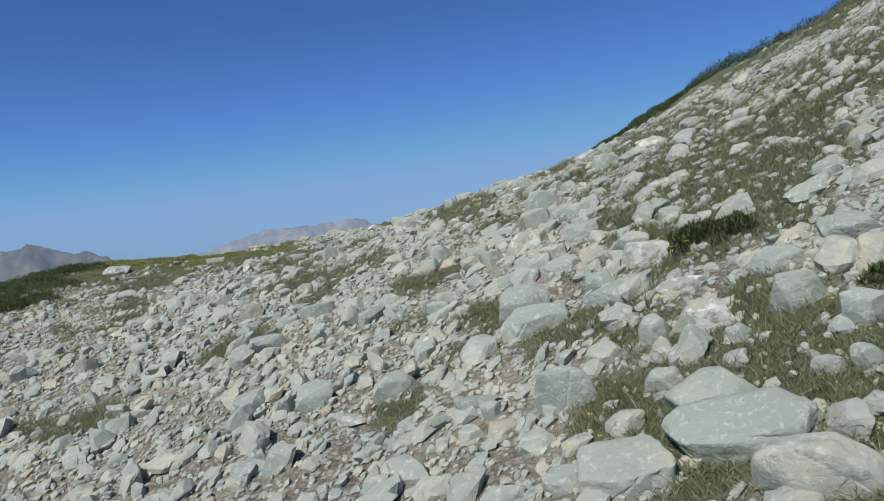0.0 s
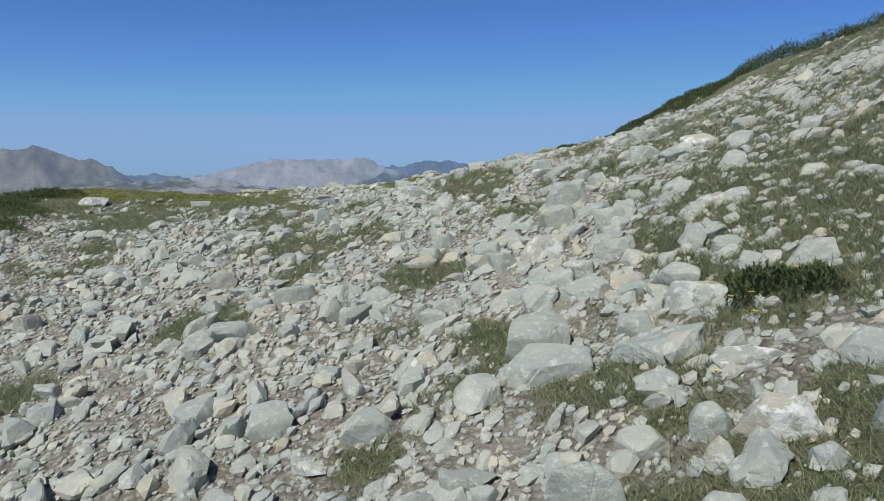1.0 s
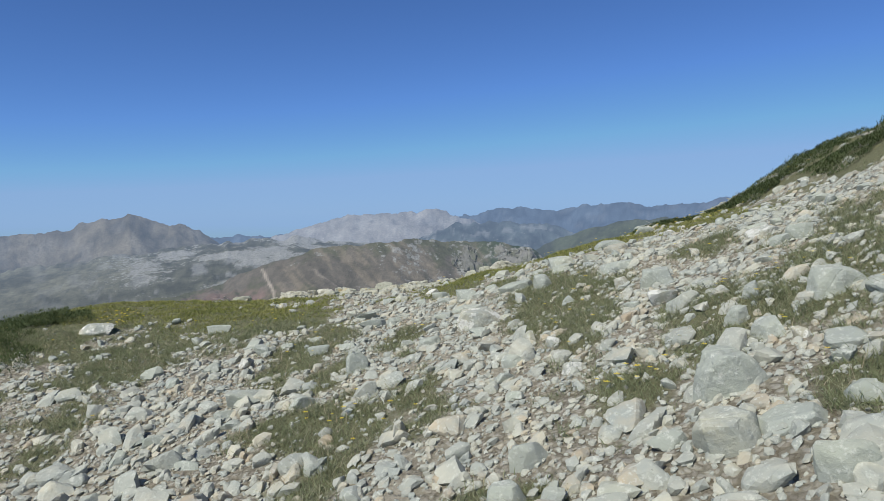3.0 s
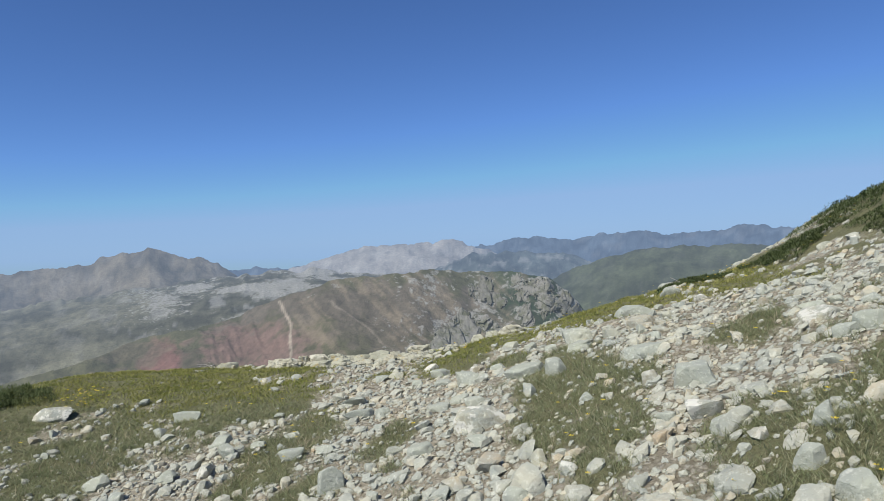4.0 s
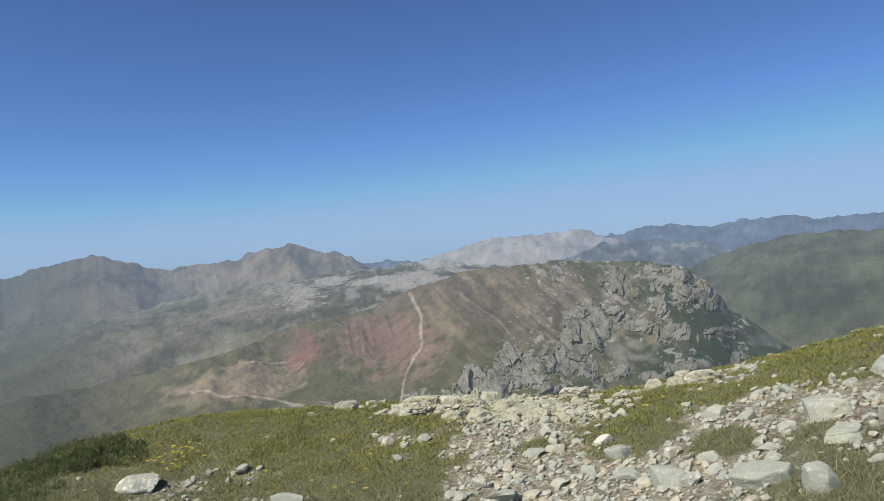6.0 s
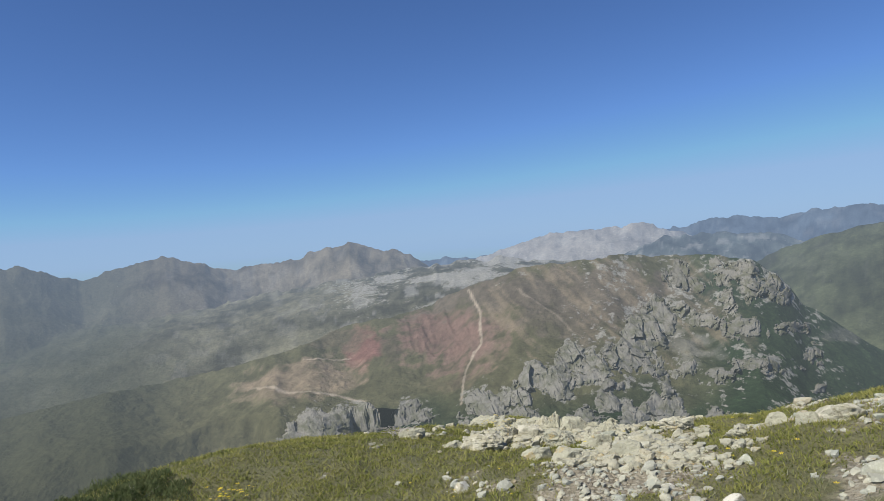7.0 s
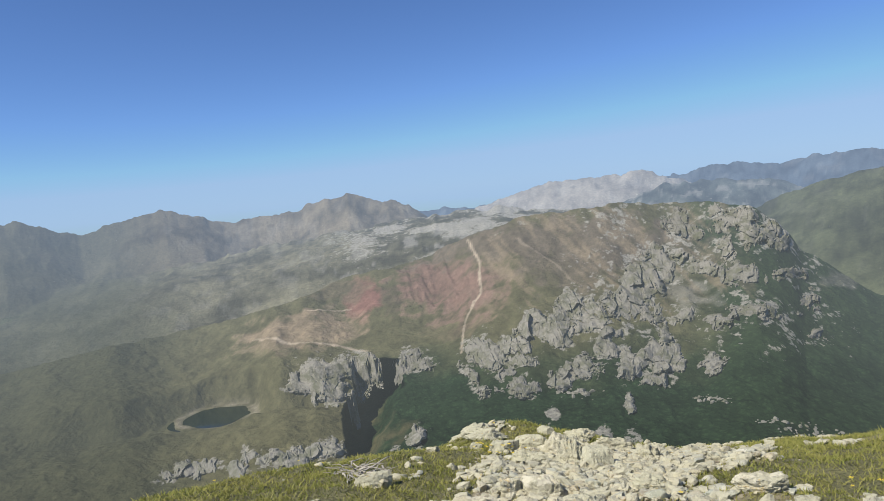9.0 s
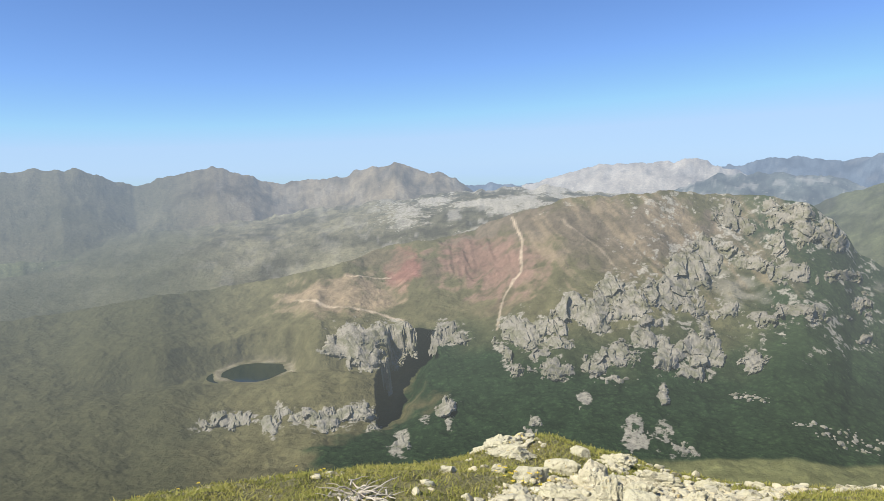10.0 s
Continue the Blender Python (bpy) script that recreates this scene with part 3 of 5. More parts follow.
def mountains():
    fine = np.arange(-66, 21.001, 0.12)
    az = np.concatenate([np.arange(-176, -66, 4.0), fine, np.arange(24, 180, 4.0)])
    r = np.concatenate([np.geomspace(13, 560, 46), np.linspace(575, 1080, 175), np.linspace(1083, 1560, 160),
                        np.geomspace(1575, 4600, 100)])
    A, R = np.meshgrid(az, r)
    X, Y = OX + R * np.sin(np.radians(A)), OY + R * np.cos(np.radians(A))
    # the great face: even in angle from the valley floor to the crest
    top = crest(A, MAIN)
    rc = 1450 + 60 * fbm(A * 0.15, A * 0, 3, 5)
    u = np.clip((R - 640) / (rc - 640), 0, 1)
    el = -25.5 + (top + 25.5) * u
    # bench with the tarn on the left, above a band of cliffs
    left = np.clip((-A - 29.5) / 3.5, 0, 1) * np.clip((A + 60) / 5, 0, 1)
    bench = np.interp(el, [-26, -20.4, -20.0, -17.6, -16.4, -15.2, -13.9, -10, 0], [-26, -21.2, -20.8, -18.0, -16.9, -16.6, -13.6, -10, 0])
    el = el + left * (bench - el)
    wob_a = A + 0.7 * fbm(A * 0.6, el * 0.9, 4, 61)
    wob_e = el + 0.6 * fbm(A * 0.6 + 9, el * 0.9, 4, 67)
    face = EYE + R * np.tan(np.radians(el))
    zc = EYE + rc * np.tan(np.radians(top))
    main = np.where(R > rc, zc - 0.35 * (R - rc), face)
    layers = [main,
              range_height(A, R, 2200, 0.09, 0.2, PLATEAU, 14, 3),
              range_height(A, R, 2600, 0.42, 0.4, PEAKS, 15, 9),
              range_height(A, R, 3300, 0.40, 0.4, PALE, 10, 15),
              range_height(A, R, 2900, 0.30, 0.4, HILLS, 9, 21),
              range_height(A, R, 4300, 0.45, 0.5, BLUE, 6, 27),
              range_height(A, R, 2000, 0.33, 0.3, GREEN, 6, 33)]
    stack = np.stack(layers)
    kind = stack.argmax(0)
    Z = stack.max(0)
    # gullies, ribs and crags
    far = np.clip((R - 500) / 300, 0, 1)
    wx, wy = X + 40 * fbm(X * 0.006, Y * 0.006, 3, 75), Y + 40 * fbm(X * 0.006 + 5, Y * 0.006, 3, 77)
    big = ridged(wx * 0.0042, wy * 0.0042, 6, 71)
    Z = Z + far * np.where(kind == 0, 11, np.where(kind == 1, 6, 0.011 * R)) * (big - 0.45)
    ribs = ridged(A * 0.5 + 0.006 * R, R * 0.008, 3, 81)
    Z = Z + far * 2.5 * (ribs - 0.4) * (kind == 0)
    Z = Z + far * 5 * fbm(X * 0.03, Y * 0.03, 5, 73, 0.55)
    red = np.clip(1.3 - np.sqrt(((wob_a + 25.5) / 4.2) ** 2 + ((wob_e + 7.8) / 2.8) ** 2), 0, 1)
    Z = Z + 11 * red * (ridged(A * 0.9 + 0.3 * el, el * 0.35, 4, 113) - 0.45)
    rock, skirt = np.zeros_like(Z), np.zeros_like(Z)
    for lobes, *_ in CRAGS:
        for ca, ce, w, h in lobes:
            d = np.sqrt(((wob_a - ca) / w) ** 2 + ((wob_e - ce) / h) ** 2)
            rock = np.maximum(rock, np.clip(1.3 - d, 0, 1))
            skirt = np.maximum(skirt, np.clip((2.0 - d) * 0.75, 0, 1))
    for ca, ce, w, h, s, _ in RUBBLE:
        d = np.sqrt(((wob_a - ca) / w) ** 2 + ((wob_e - ce) / h) ** 2)
        rock = np.maximum(rock, s * np.clip(1.35 - d, 0, 1))
    rock = np.where(kind == 0, rock, 0)
    teeth = ridged(A * 0.9 + el * 0.5, R * 0.012 + A * 0.2, 5, 79, 0.6)
    Z = Z + np.clip(rock, 0, 1.2) * 4 * (teeth - 0.3)
    # from the spur down to the valley
    near = np.interp(R, [13, 30, 90, 320, 640], [-4, -11, -45, -160, EYE + 640 * math.tan(radians(-25.5))])
    inner = np.clip((R - 330) / 300, 0, 1)
    Z = np.where(R < 640, near * (1 - inner) + np.minimum(Z, near + 30) * inner, Z)
    close = np.clip((45 - R) / 25, 0, 1)
    Z = Z * (1 - close) + close * (slope_height(X, Y) - 0.35)
    # the tarn's hollow, level with its shore
    i0, j0 = int(np.abs(el[:, int(np.abs(az + 45.0).argmin())] + 16.3).argmin()), int(np.abs(az + 45.0).argmin())
    cx, cy, cz = X[i0, j0], Y[i0, j0], Z[i0, j0]
    TARN.extend((cx, cy, cz))
    pool = np.hypot(X - cx, Y - cy) / 56 + 0.25 * fbm(X * 0.02, Y * 0.02, 3, 93)
    shelf = np.clip((1.7 - pool) / 0.5, 0, 1)
    Z = Z + shelf * (cz - 2 * np.clip((1.05 - pool) * 4, -0.5, 1) - Z)
    # the ravine beside the cliff: a recess with an upright wall under the cliff's edge
    wall = np.interp(el, [-22, -20.7, -16.8, -16.2, -13.4], [-34.6, -34.9, -34.7, -33.6, -33.4]) + 0.25 * fbm(A * 0 + 3, el * 1.6, 3, 131)
    edge = A - wall
    wide = np.interp(el, [-22, -20.8, -18.6, -16.3, -14, -13.2], [1.0, 2.4, 4.2, 4.4, 3.9, 0.9])
    window = np.clip((el + 21.6) / 0.8, 0, 1) * np.clip((-13.3 - el) / 0.7, 0, 1) * (kind == 0)
    back = 150 * window * np.clip(edge / 0.2 + 0.5, 0, 1) * np.clip((wide - edge) / 0.9, 0, 1)
    back = back / np.sqrt(R * R + (Z - EYE) ** 2)
    X, Y, Z = X + (X - OX) * back, Y + (Y - OY) * back, Z + (Z - EYE) * back
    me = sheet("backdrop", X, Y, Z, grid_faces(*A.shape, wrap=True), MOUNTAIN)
    # ground cover
    n1, n2, n3 = fbm(X * 0.011, Y * 0.011, 5, 83), fbm(X * 0.05, Y * 0.05, 4, 89), fbm(A * 1.6, el * 1.6, 5, 109, 0.6)
    low = np.clip((-el - 12.5) / 4.0 + 0.5 * n1, 0, 1) * np.clip((A + 33.5 + 5 * n1 + 3 * n2) / 3 + np.clip(-20.6 - el, 0, 3), 0, 1)
    col = np.array(OLIVE) * (1 - low[..., None]) + np.array(DARK) * low[..., None]
    right = np.clip((A + 8) / 6 + 0.6 * n1, 0, 1)[..., None]
    col = col * (1 - 0.9 * right) + np.array((0.026, 0.049, 0.022)) * 0.9 * right
    meadow_floor = np.clip((-el - 23.3 + 0.115 * (A + 8)) * 4.0 + 0.5 * n1, 0, 1) * np.clip((A + 14) / 5, 0, 1)
    col = col + meadow_floor[..., None] * (np.array((0.115, 0.125, 0.06)) - col)
    scree = np.zeros_like(Z)
    for ca, ce, w, h, c, s in FIELDS:
        d = np.sqrt(((wob_a - ca) / w) ** 2 + ((wob_e - ce) / h) ** 2)
        k = np.clip((1.2 - d + 0.8 * n2 + 0.5 * n1) * 1.6, 0, 1) * s
        if c is SCREE:
            scree = np.maximum(scree, s * np.clip((1.2 - d + 0.9 * n3) * 1.6, 0, 1) * np.clip(1 - 0.35 * np.abs(n3), 0, 1))
            continue
        col = col + k[..., None] * (np.array(c) - col)
    # paths: pale worn lines
    for line in ((-23.0, -4.5, -22.1, -6.6, -22.1, -9.0, -23.6, -11.3, -24.4, -14.1), (-41.2, -10.5, -37.8, -11.5, -35.0, -12.0, -32.4, -12.9),
                 (-18.6, -4.8, -16.3, -6.7, -14.5, -8.5, -13.6, -9.0), (-36.5, -9.1, -33.5, -9.4)):
        p = np.array(line).reshape(-1, 2)
        along = np.interp(el, p[::-1, 1], p[::-1, 0])
        inside = (el < p[0, 1]) & (el > p[-1, 1])
        wide = 0.10 + 0.06 * n2
        steep = np.abs(np.gradient(p[:, 0], p[:, 1])).max()
        k = inside * np.clip(1.6 - np.abs(A + 0.3 * n1 + 0.12 * n2 - along) / (wide * max(1, 0.5 * steep)), 0, 1) * (0.35 if p[0, 0] == -18.6 else 0.8)
        col = col + k[..., None] * (np.array((0.36, 0.31, 0.25)) - col)
    # runnels that slant down the brown upper slope
    along, across = (A - el) * 0.7, (A + el) * 0.7
    runnel = fbm(across * 1.7 + 0.4 * n1, along * 0.28, 5, 121, 0.6) * np.clip((A + 23) / 3, 0, 1) * np.clip((el + 13) / 3, 0, 1) * np.clip((2 - A) / 7, 0.25, 1)
    dry = np.clip(runnel * 2.6 - 0.25, 0, 0.6)[..., None]
    col = col + dry * (np.array((0.20, 0.165, 0.118)) - col)
    col = col * np.where(kind == 0, 0.9 + 0.12 * np.clip(ribs, 0, 1) + 0.35 * n2 + 0.3 * np.minimum(runnel, 0), 1)[..., None]
    # the sixth tint, for the farthest range, is bluish: haze put into its colour
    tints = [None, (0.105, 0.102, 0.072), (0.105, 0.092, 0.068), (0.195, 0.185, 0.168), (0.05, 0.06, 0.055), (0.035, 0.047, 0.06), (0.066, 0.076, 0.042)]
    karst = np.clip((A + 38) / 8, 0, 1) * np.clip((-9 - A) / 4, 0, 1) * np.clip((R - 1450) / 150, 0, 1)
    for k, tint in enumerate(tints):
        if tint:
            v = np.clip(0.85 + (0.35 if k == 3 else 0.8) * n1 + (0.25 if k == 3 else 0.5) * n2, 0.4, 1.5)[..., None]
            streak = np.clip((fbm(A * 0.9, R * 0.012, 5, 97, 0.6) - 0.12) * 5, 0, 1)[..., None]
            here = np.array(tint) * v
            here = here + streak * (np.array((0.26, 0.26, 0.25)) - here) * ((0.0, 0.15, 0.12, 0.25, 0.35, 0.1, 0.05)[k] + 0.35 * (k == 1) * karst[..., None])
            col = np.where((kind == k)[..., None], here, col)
    # the slopes on the far left are mixed towards a dark olive
    dark_left = np.clip((-45.5 - A + 3 * n1 + 1.5 * n2) / 6, 0, 1) * np.where(kind < 3, 1, 0) * np.clip((R - 200) / 200, 0, 1)
    col = col + 0.75 * dark_left[..., None] * (np.array((0.04, 0.045, 0.028)) - col)
    shore = (np.clip(1 - np.abs(pool - 1.12) * 5, 0, 1) * np.clip(0.6 + n2, 0, 1))[..., None]
    col = col + 0.8 * shore * (np.array((0.24, 0.22, 0.18)) - col)
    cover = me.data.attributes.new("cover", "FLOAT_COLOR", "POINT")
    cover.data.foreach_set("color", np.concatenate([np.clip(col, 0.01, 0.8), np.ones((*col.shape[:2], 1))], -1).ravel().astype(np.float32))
    halo = np.where(kind == 0, skirt, 0) * np.clip(0.55 + 0.8 * n3 + 0.5 * n1, 0, 0.85)
    region = np.clip((A + 19) / 8, 0, 1) * np.clip((9 - A) / 5, 0, 1) * np.clip((el + 16.5) / 3, 0, 1) * np.clip(0.26 + 0.9 * n3 + 0.5 * n1, 0, 0.6)
    crown = np.clip(1 - np.abs(el - top + 0.5) / 0.8, 0, 1) * np.clip((A + 24) / 4, 0, 1) * 0.35
    rocky = np.where(kind == 0, np.maximum(np.maximum(halo, 0.85 * scree), np.maximum(region, crown)), np.array((0, 0.0, 0.12, 0.3, 0.18, 0, 0.08))[kind])
    rocky = np.where(kind == 1, 0.85 * karst * np.clip(0.75 + 1.5 * n1, 0, 1), rocky)
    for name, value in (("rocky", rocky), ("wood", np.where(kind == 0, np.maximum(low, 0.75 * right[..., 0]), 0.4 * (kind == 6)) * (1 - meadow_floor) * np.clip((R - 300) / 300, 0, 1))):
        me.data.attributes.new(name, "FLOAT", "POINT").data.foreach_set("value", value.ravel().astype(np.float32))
    # surface glow standing in for haze: light scattered on the way, growing with distance
    haze_glow = me.data.attributes.new("haze_glow", "FLOAT", "POINT")
    haze_glow.data.foreach_set("value", (HAZE_GLOW * (1 - np.exp(-(R / 2100.0) ** 1.8))).ravel().astype(np.float32))
    TERRAIN.update(az=az, r=r, el=el, z=Z)
    return tagged(me, "hazy limestone mountains and a deep green valley", "mountains", kind="structure")


mountains()


def tarn():
    m, nodes, links, bsdf = material("tarn_water", 0.12)
    bsdf.inputs["Base Color"].default_value = (0.035, 0.05, 0.05, 1)
    cx, cy, cz = TARN
    a = np.arange(64) * 2 * math.pi / 64
    rad = 72 * (1 + 0.06 * np.sin(3 * a + 1) + 0.04 * np.sin(5 * a))
    v = np.stack([cx + rad * np.cos(a), cy + rad * np.sin(a), np.full(64, cz - 0.7)], 1)
    me = bpy.data.meshes.new("water")
    me.from_pydata(v.tolist(), [], [list(range(64))])
    me.materials.append(m)
    tagged(new("water", me), "small dark mountain tarn in a hollow", "tarn", kind="structure")


tarn()


# ---- rocks ----
def ball(level):
    bm = bmesh.new()
    bmesh.ops.create_icosphere(bm, subdivisions=level, radius=1)
    v = np.array([p.co[:] for p in bm.verts])
    f = np.array([[p.index for p in q.verts] for q in bm.faces])
    bm.free()
    return v / np.linalg.norm(v, axis=1)[:, None], f


BALLS = {k: ball(k) for k in (1, 2, 3, 4, 5)}


def rock_shape(level, rng, facets=13, rough=0.05, soft=24.0, upright=1.0, pits=0.0):
    """A block bounded by random planes, with worn edges and a pitted skin; it fits a cube from -1 to 1."""
    d, f = BALLS[level]
    n = rng.normal(size=(facets, 3)) * (1, 1, upright)
    n[0], n[1] = (0.1, 0.05, 1), (0, 0.1, -1)
    n /= np.linalg.norm(n, axis=1)[:, None]
    reach = rng.uniform(0.55, 1.0, facets)
    reach[:2] = rng.uniform(0.55, 0.8, 2)
    k = np.maximum(d @ n.T, 1e-3) / reach
    radius = 1 / (k ** soft).sum(1) ** (1 / soft)
    v = d * radius[:, None]
    o = rng.uniform(0, 50)
    ripple = grain(v + o, 2.3, 5 if level > 2 else 2, 7)
    split = ridged(v[:, 0] * 1.2 + o, v[:, 2] * 2.2 + v[:, 1] * 0.8 + o, 3, 17)
    v = v * (1 + rough * 1.5 * ripple - rough * 2.0 * np.clip(split - 0.62, 0, 1))[:, None]
    if pits:
        v = v * (1 + pits * (1.3 * grain(v + o, 5.0, 4, 23) - 2.4 * np.clip(grain(v + o, 3.2, 3, 29, ridged) - 0.55, 0, 1)))[:, None]
    v -= (v.max(0) + v.min(0)) / 2
    return v / (v.max(0) - v.min(0)) * 2, f


def rock_mesh(name, v, f, mat):
    me = bpy.data.meshes.new(name)
    me.from_pydata(v.tolist(), [], f.tolist())
    me.polygons.foreach_set("use_smooth", np.ones(len(f), bool))
    me.materials.append(mat)
    me.update()
    me.set_sharp_from_angle(angle=radians(24))
    return me


FAR_STONE = far_limestone()


def cells(p, q, size, tall, seed):
    """Broken faces: every cell of a jumbled lattice is a plane of its own tilt and depth."""
    p, q = p / size, q / tall
    ip, iq = np.floor(p), np.floor(q)
    best, out = np.full(p.shape, 9.0), np.zeros(p.shape)
    for dp in (-1, 0, 1):
        for dq in (-1, 0, 1):
            cp, cq = ip + dp, iq + dq
            jp, jq = cp + lattice(cp, cq, seed), cq + lattice(cp, cq, seed + 1)
            d = (p - jp) ** 2 + (q - jq) ** 2
            face = (lattice(cp, cq, seed + 2) - 0.5) + (p - jp) * (lattice(cp, cq, seed + 3) - 0.5) * 2.4 + (q - jq) * (lattice(cp, cq, seed + 4) - 0.35) * 1.6
            out = np.where(d < best, face, out)
            best = np.minimum(best, d)
    return out * size


def far_crag(lobes, lean, rough, seed):
    """A crag on the far face: a steep wall of broken ribs that stands out of the slope."""
    lo = [min(l[k] - 1.5 * l[k + 2] for l in lobes) for k in (0, 1)]
    hi = [max(l[k] + 1.5 * l[k + 2] for l in lobes) for k in (0, 1)]
    a, e = np.arange(lo[0], hi[0], 0.055), np.arange(lo[1], hi[1], 0.05)
    A, E = np.meshgrid(a, e)
    wa = A + 0.55 * fbm(A * 0.9, E * 0.9 + seed, 4, 161, 0.6)
    we = E + 0.40 * fbm(A * 0.9 + 7, E * 0.9 + seed, 4, 163, 0.6)
    body = np.full(A.shape, -1.0)
    for ca, ce, w, h in lobes:
        # upright sides below, a pointed head
        narrow = w * np.clip(1.15 - 0.35 * (we - ce) / h, 0.5, 1.4)
        body = np.maximum(body, (1.05 - np.sqrt(((wa - ca) / narrow) ** 2 + ((we - ce) / h) ** 2)) * min(w, h))
    R, Z = np.empty(A.shape), np.empty(A.shape)
    rows = (TERRAIN["r"] > 560) & (TERRAIN["r"] < 1500)
    for j, az in enumerate(a):
        k = int(np.searchsorted(TERRAIN["az"], az)) - 1
        f = (az - TERRAIN["az"][k]) / (TERRAIN["az"][k + 1] - TERRAIN["az"][k])
        R[:, j] = sum(g * np.interp(e, TERRAIN["el"][rows, i], TERRAIN["r"][rows]) for g, i in ((1 - f, k), (f, k + 1)))
        Z[:, j] = sum(g * np.interp(R[:, j], TERRAIN["r"], TERRAIN["z"][:, i]) for g, i in ((1 - f, k), (f, k + 1)))
    p = np.radians(A) * R.mean() + lean * 19 * E
    q = 19 * E - 0.6 * lean * np.radians(A) * R.mean()
    p = p + 7 * fbm(p * 0.03, q * 0.03 + seed, 3, 169)
    q = q + 7 * fbm(p * 0.03 + 5, q * 0.03 + seed, 3, 171)
    relief = 0.42 * cells(p, q, 24, 30, seed) + 0.42 * cells(p, q, 10, 13, seed + 9) + 0.28 * cells(p, q, 4.0, 6.0, seed + 21) + 3 * (ridged(p * 0.035, q * 0.02 + seed, 4, 165) - 0.5)
    relief = relief * rough
    # gullies of turf cut the wall
    body = body - 2.2 * np.clip(ridged(p * 0.018 + seed, q * 0.014, 4, 167) - 0.68, 0, 1) + 0.55 * fbm(p * 0.06, q * 0.06 + seed, 5, 173, 0.7) - 0.25 * np.clip(-relief / 9, 0, 1)
    rise = np.zeros(A.shape)
    for i in range(1, len(e)):
        rise[i] = np.where(body[i] > 0, rise[i - 1] + 0.05 * 13, np.maximum(0, rise[i - 1] - 8))
    rise = np.minimum(rise, 7)
    wide = np.pad(rise, ((0, 0), (6, 6)), mode="edge")
    rise = sum(wide[:, k:k + len(a)] for k in range(13)) / 13
    out = np.clip(body / 0.10, -1, 1) * 3 + np.clip(body / 0.3, 0, 1) * (1 + relief) + np.clip(body / 0.15, 0, 1) * rise
    px, py = OX + R * np.sin(np.radians(A)), OY + R * np.cos(np.radians(A))
    near = 1 - out / np.sqrt(R * R + (Z - EYE) ** 2)
    P = np.stack([OX + (px - OX) * near, OY + (py - OY) * near, EYE + (Z - EYE) * near], -1).reshape(-1, 3)
    f = np.array(grid_faces(*A.shape))
    f = f[(body.ravel()[f] > -0.12).any(1)]
    used, f = np.unique(f, return_inverse=True)
    P = P[used]
    base = P.mean(0)
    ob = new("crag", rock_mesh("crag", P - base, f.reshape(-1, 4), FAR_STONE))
    ob.location = base
    tagged(ob, "jagged pale grey limestone crag on a green mountainside", "crag", "far limestone crags")


def far_rubble(az, el, w, h, s, grain, rng, protos):
    """Pale blocks strewn over the far slope below the crags."""
    col, base = TERRAIN["el"], tagged(new("boulder_field"), "pale limestone blocks strewn over a dark green mountainside", "boulders", "far boulder fields")
    made = 0
    for k in range(min(int(40 * w * h * s / grain ** 1.3) + 12, 110)):
        q, t = math.sqrt(rng.random()), rng.uniform(0, 2 * math.pi)
        a = az + w * q * math.cos(t)
        e = el + h * q * math.sin(t) - 0.12 * w * q * math.cos(t)
        if made > 5 and float(fbm(np.array(a * 1.1), np.array(e * 1.5), 3, 151)) < 0.55 * q - 0.42:
            continue
        j = int(np.abs(TERRAIN["az"] - a).argmin())
        i = int(np.abs(col[:, j] - e).argmin())
        r, z = TERRAIN["r"][i], TERRAIN["z"][i, j]
        size = grain * (3.0 + 9.0 * rng.random() ** 2.5) * (1.1 - 0.4 * q)
        tall = size * rng.uniform(0.7, 1.4)
        ob = new("block", protos[int(rng.integers(len(protos)))])
        place = Vector((OX + r * math.sin(radians(a)), OY + r * math.cos(radians(a)), z - tall * 0.3))
        if not made:
            base.location = place
        made += 1
        ob.parent = base
        ob.matrix_basis = (Matrix.Translation(place - base.location) @ Matrix.Rotation(rng.normal(0.1, 0.15), 4, "Y")
                           @ Matrix.Rotation(rng.uniform(0, 6.28), 4, "Z") @ Matrix.Diagonal((size, size * rng.uniform(0.8, 1.5), tall, 1)))


for crag_index, crag_row in enumerate(CRAGS):
    far_crag(*crag_row, crag_index * 37)
crag_dice = np.random.default_rng(19)
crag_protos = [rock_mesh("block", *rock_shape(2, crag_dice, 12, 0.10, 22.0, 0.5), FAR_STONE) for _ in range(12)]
for crag_row in RUBBLE:
    far_rubble(*crag_row, crag_dice, crag_protos)


def seat(x, y, w, d, h, turn, sink=0.32, lean=0.7):
    """The pose of a stone of that size, bedded in the slope."""
    up = Vector((0, 0, 1)).lerp(ground_tilt(x, y), lean).normalized()
    q = Vector((0, 0, 1)).rotation_difference(up).to_matrix().to_4x4()
    z = ground_at(x, y) + h * (0.5 - sink)
    return Matrix.Translation((x, y, z)) @ q @ Matrix.Rotation(radians(turn), 4, "Z") @ Matrix.Diagonal((w / 2, d / 2, h / 2, 1))


dice = np.random.default_rng(5)
TAKEN = []


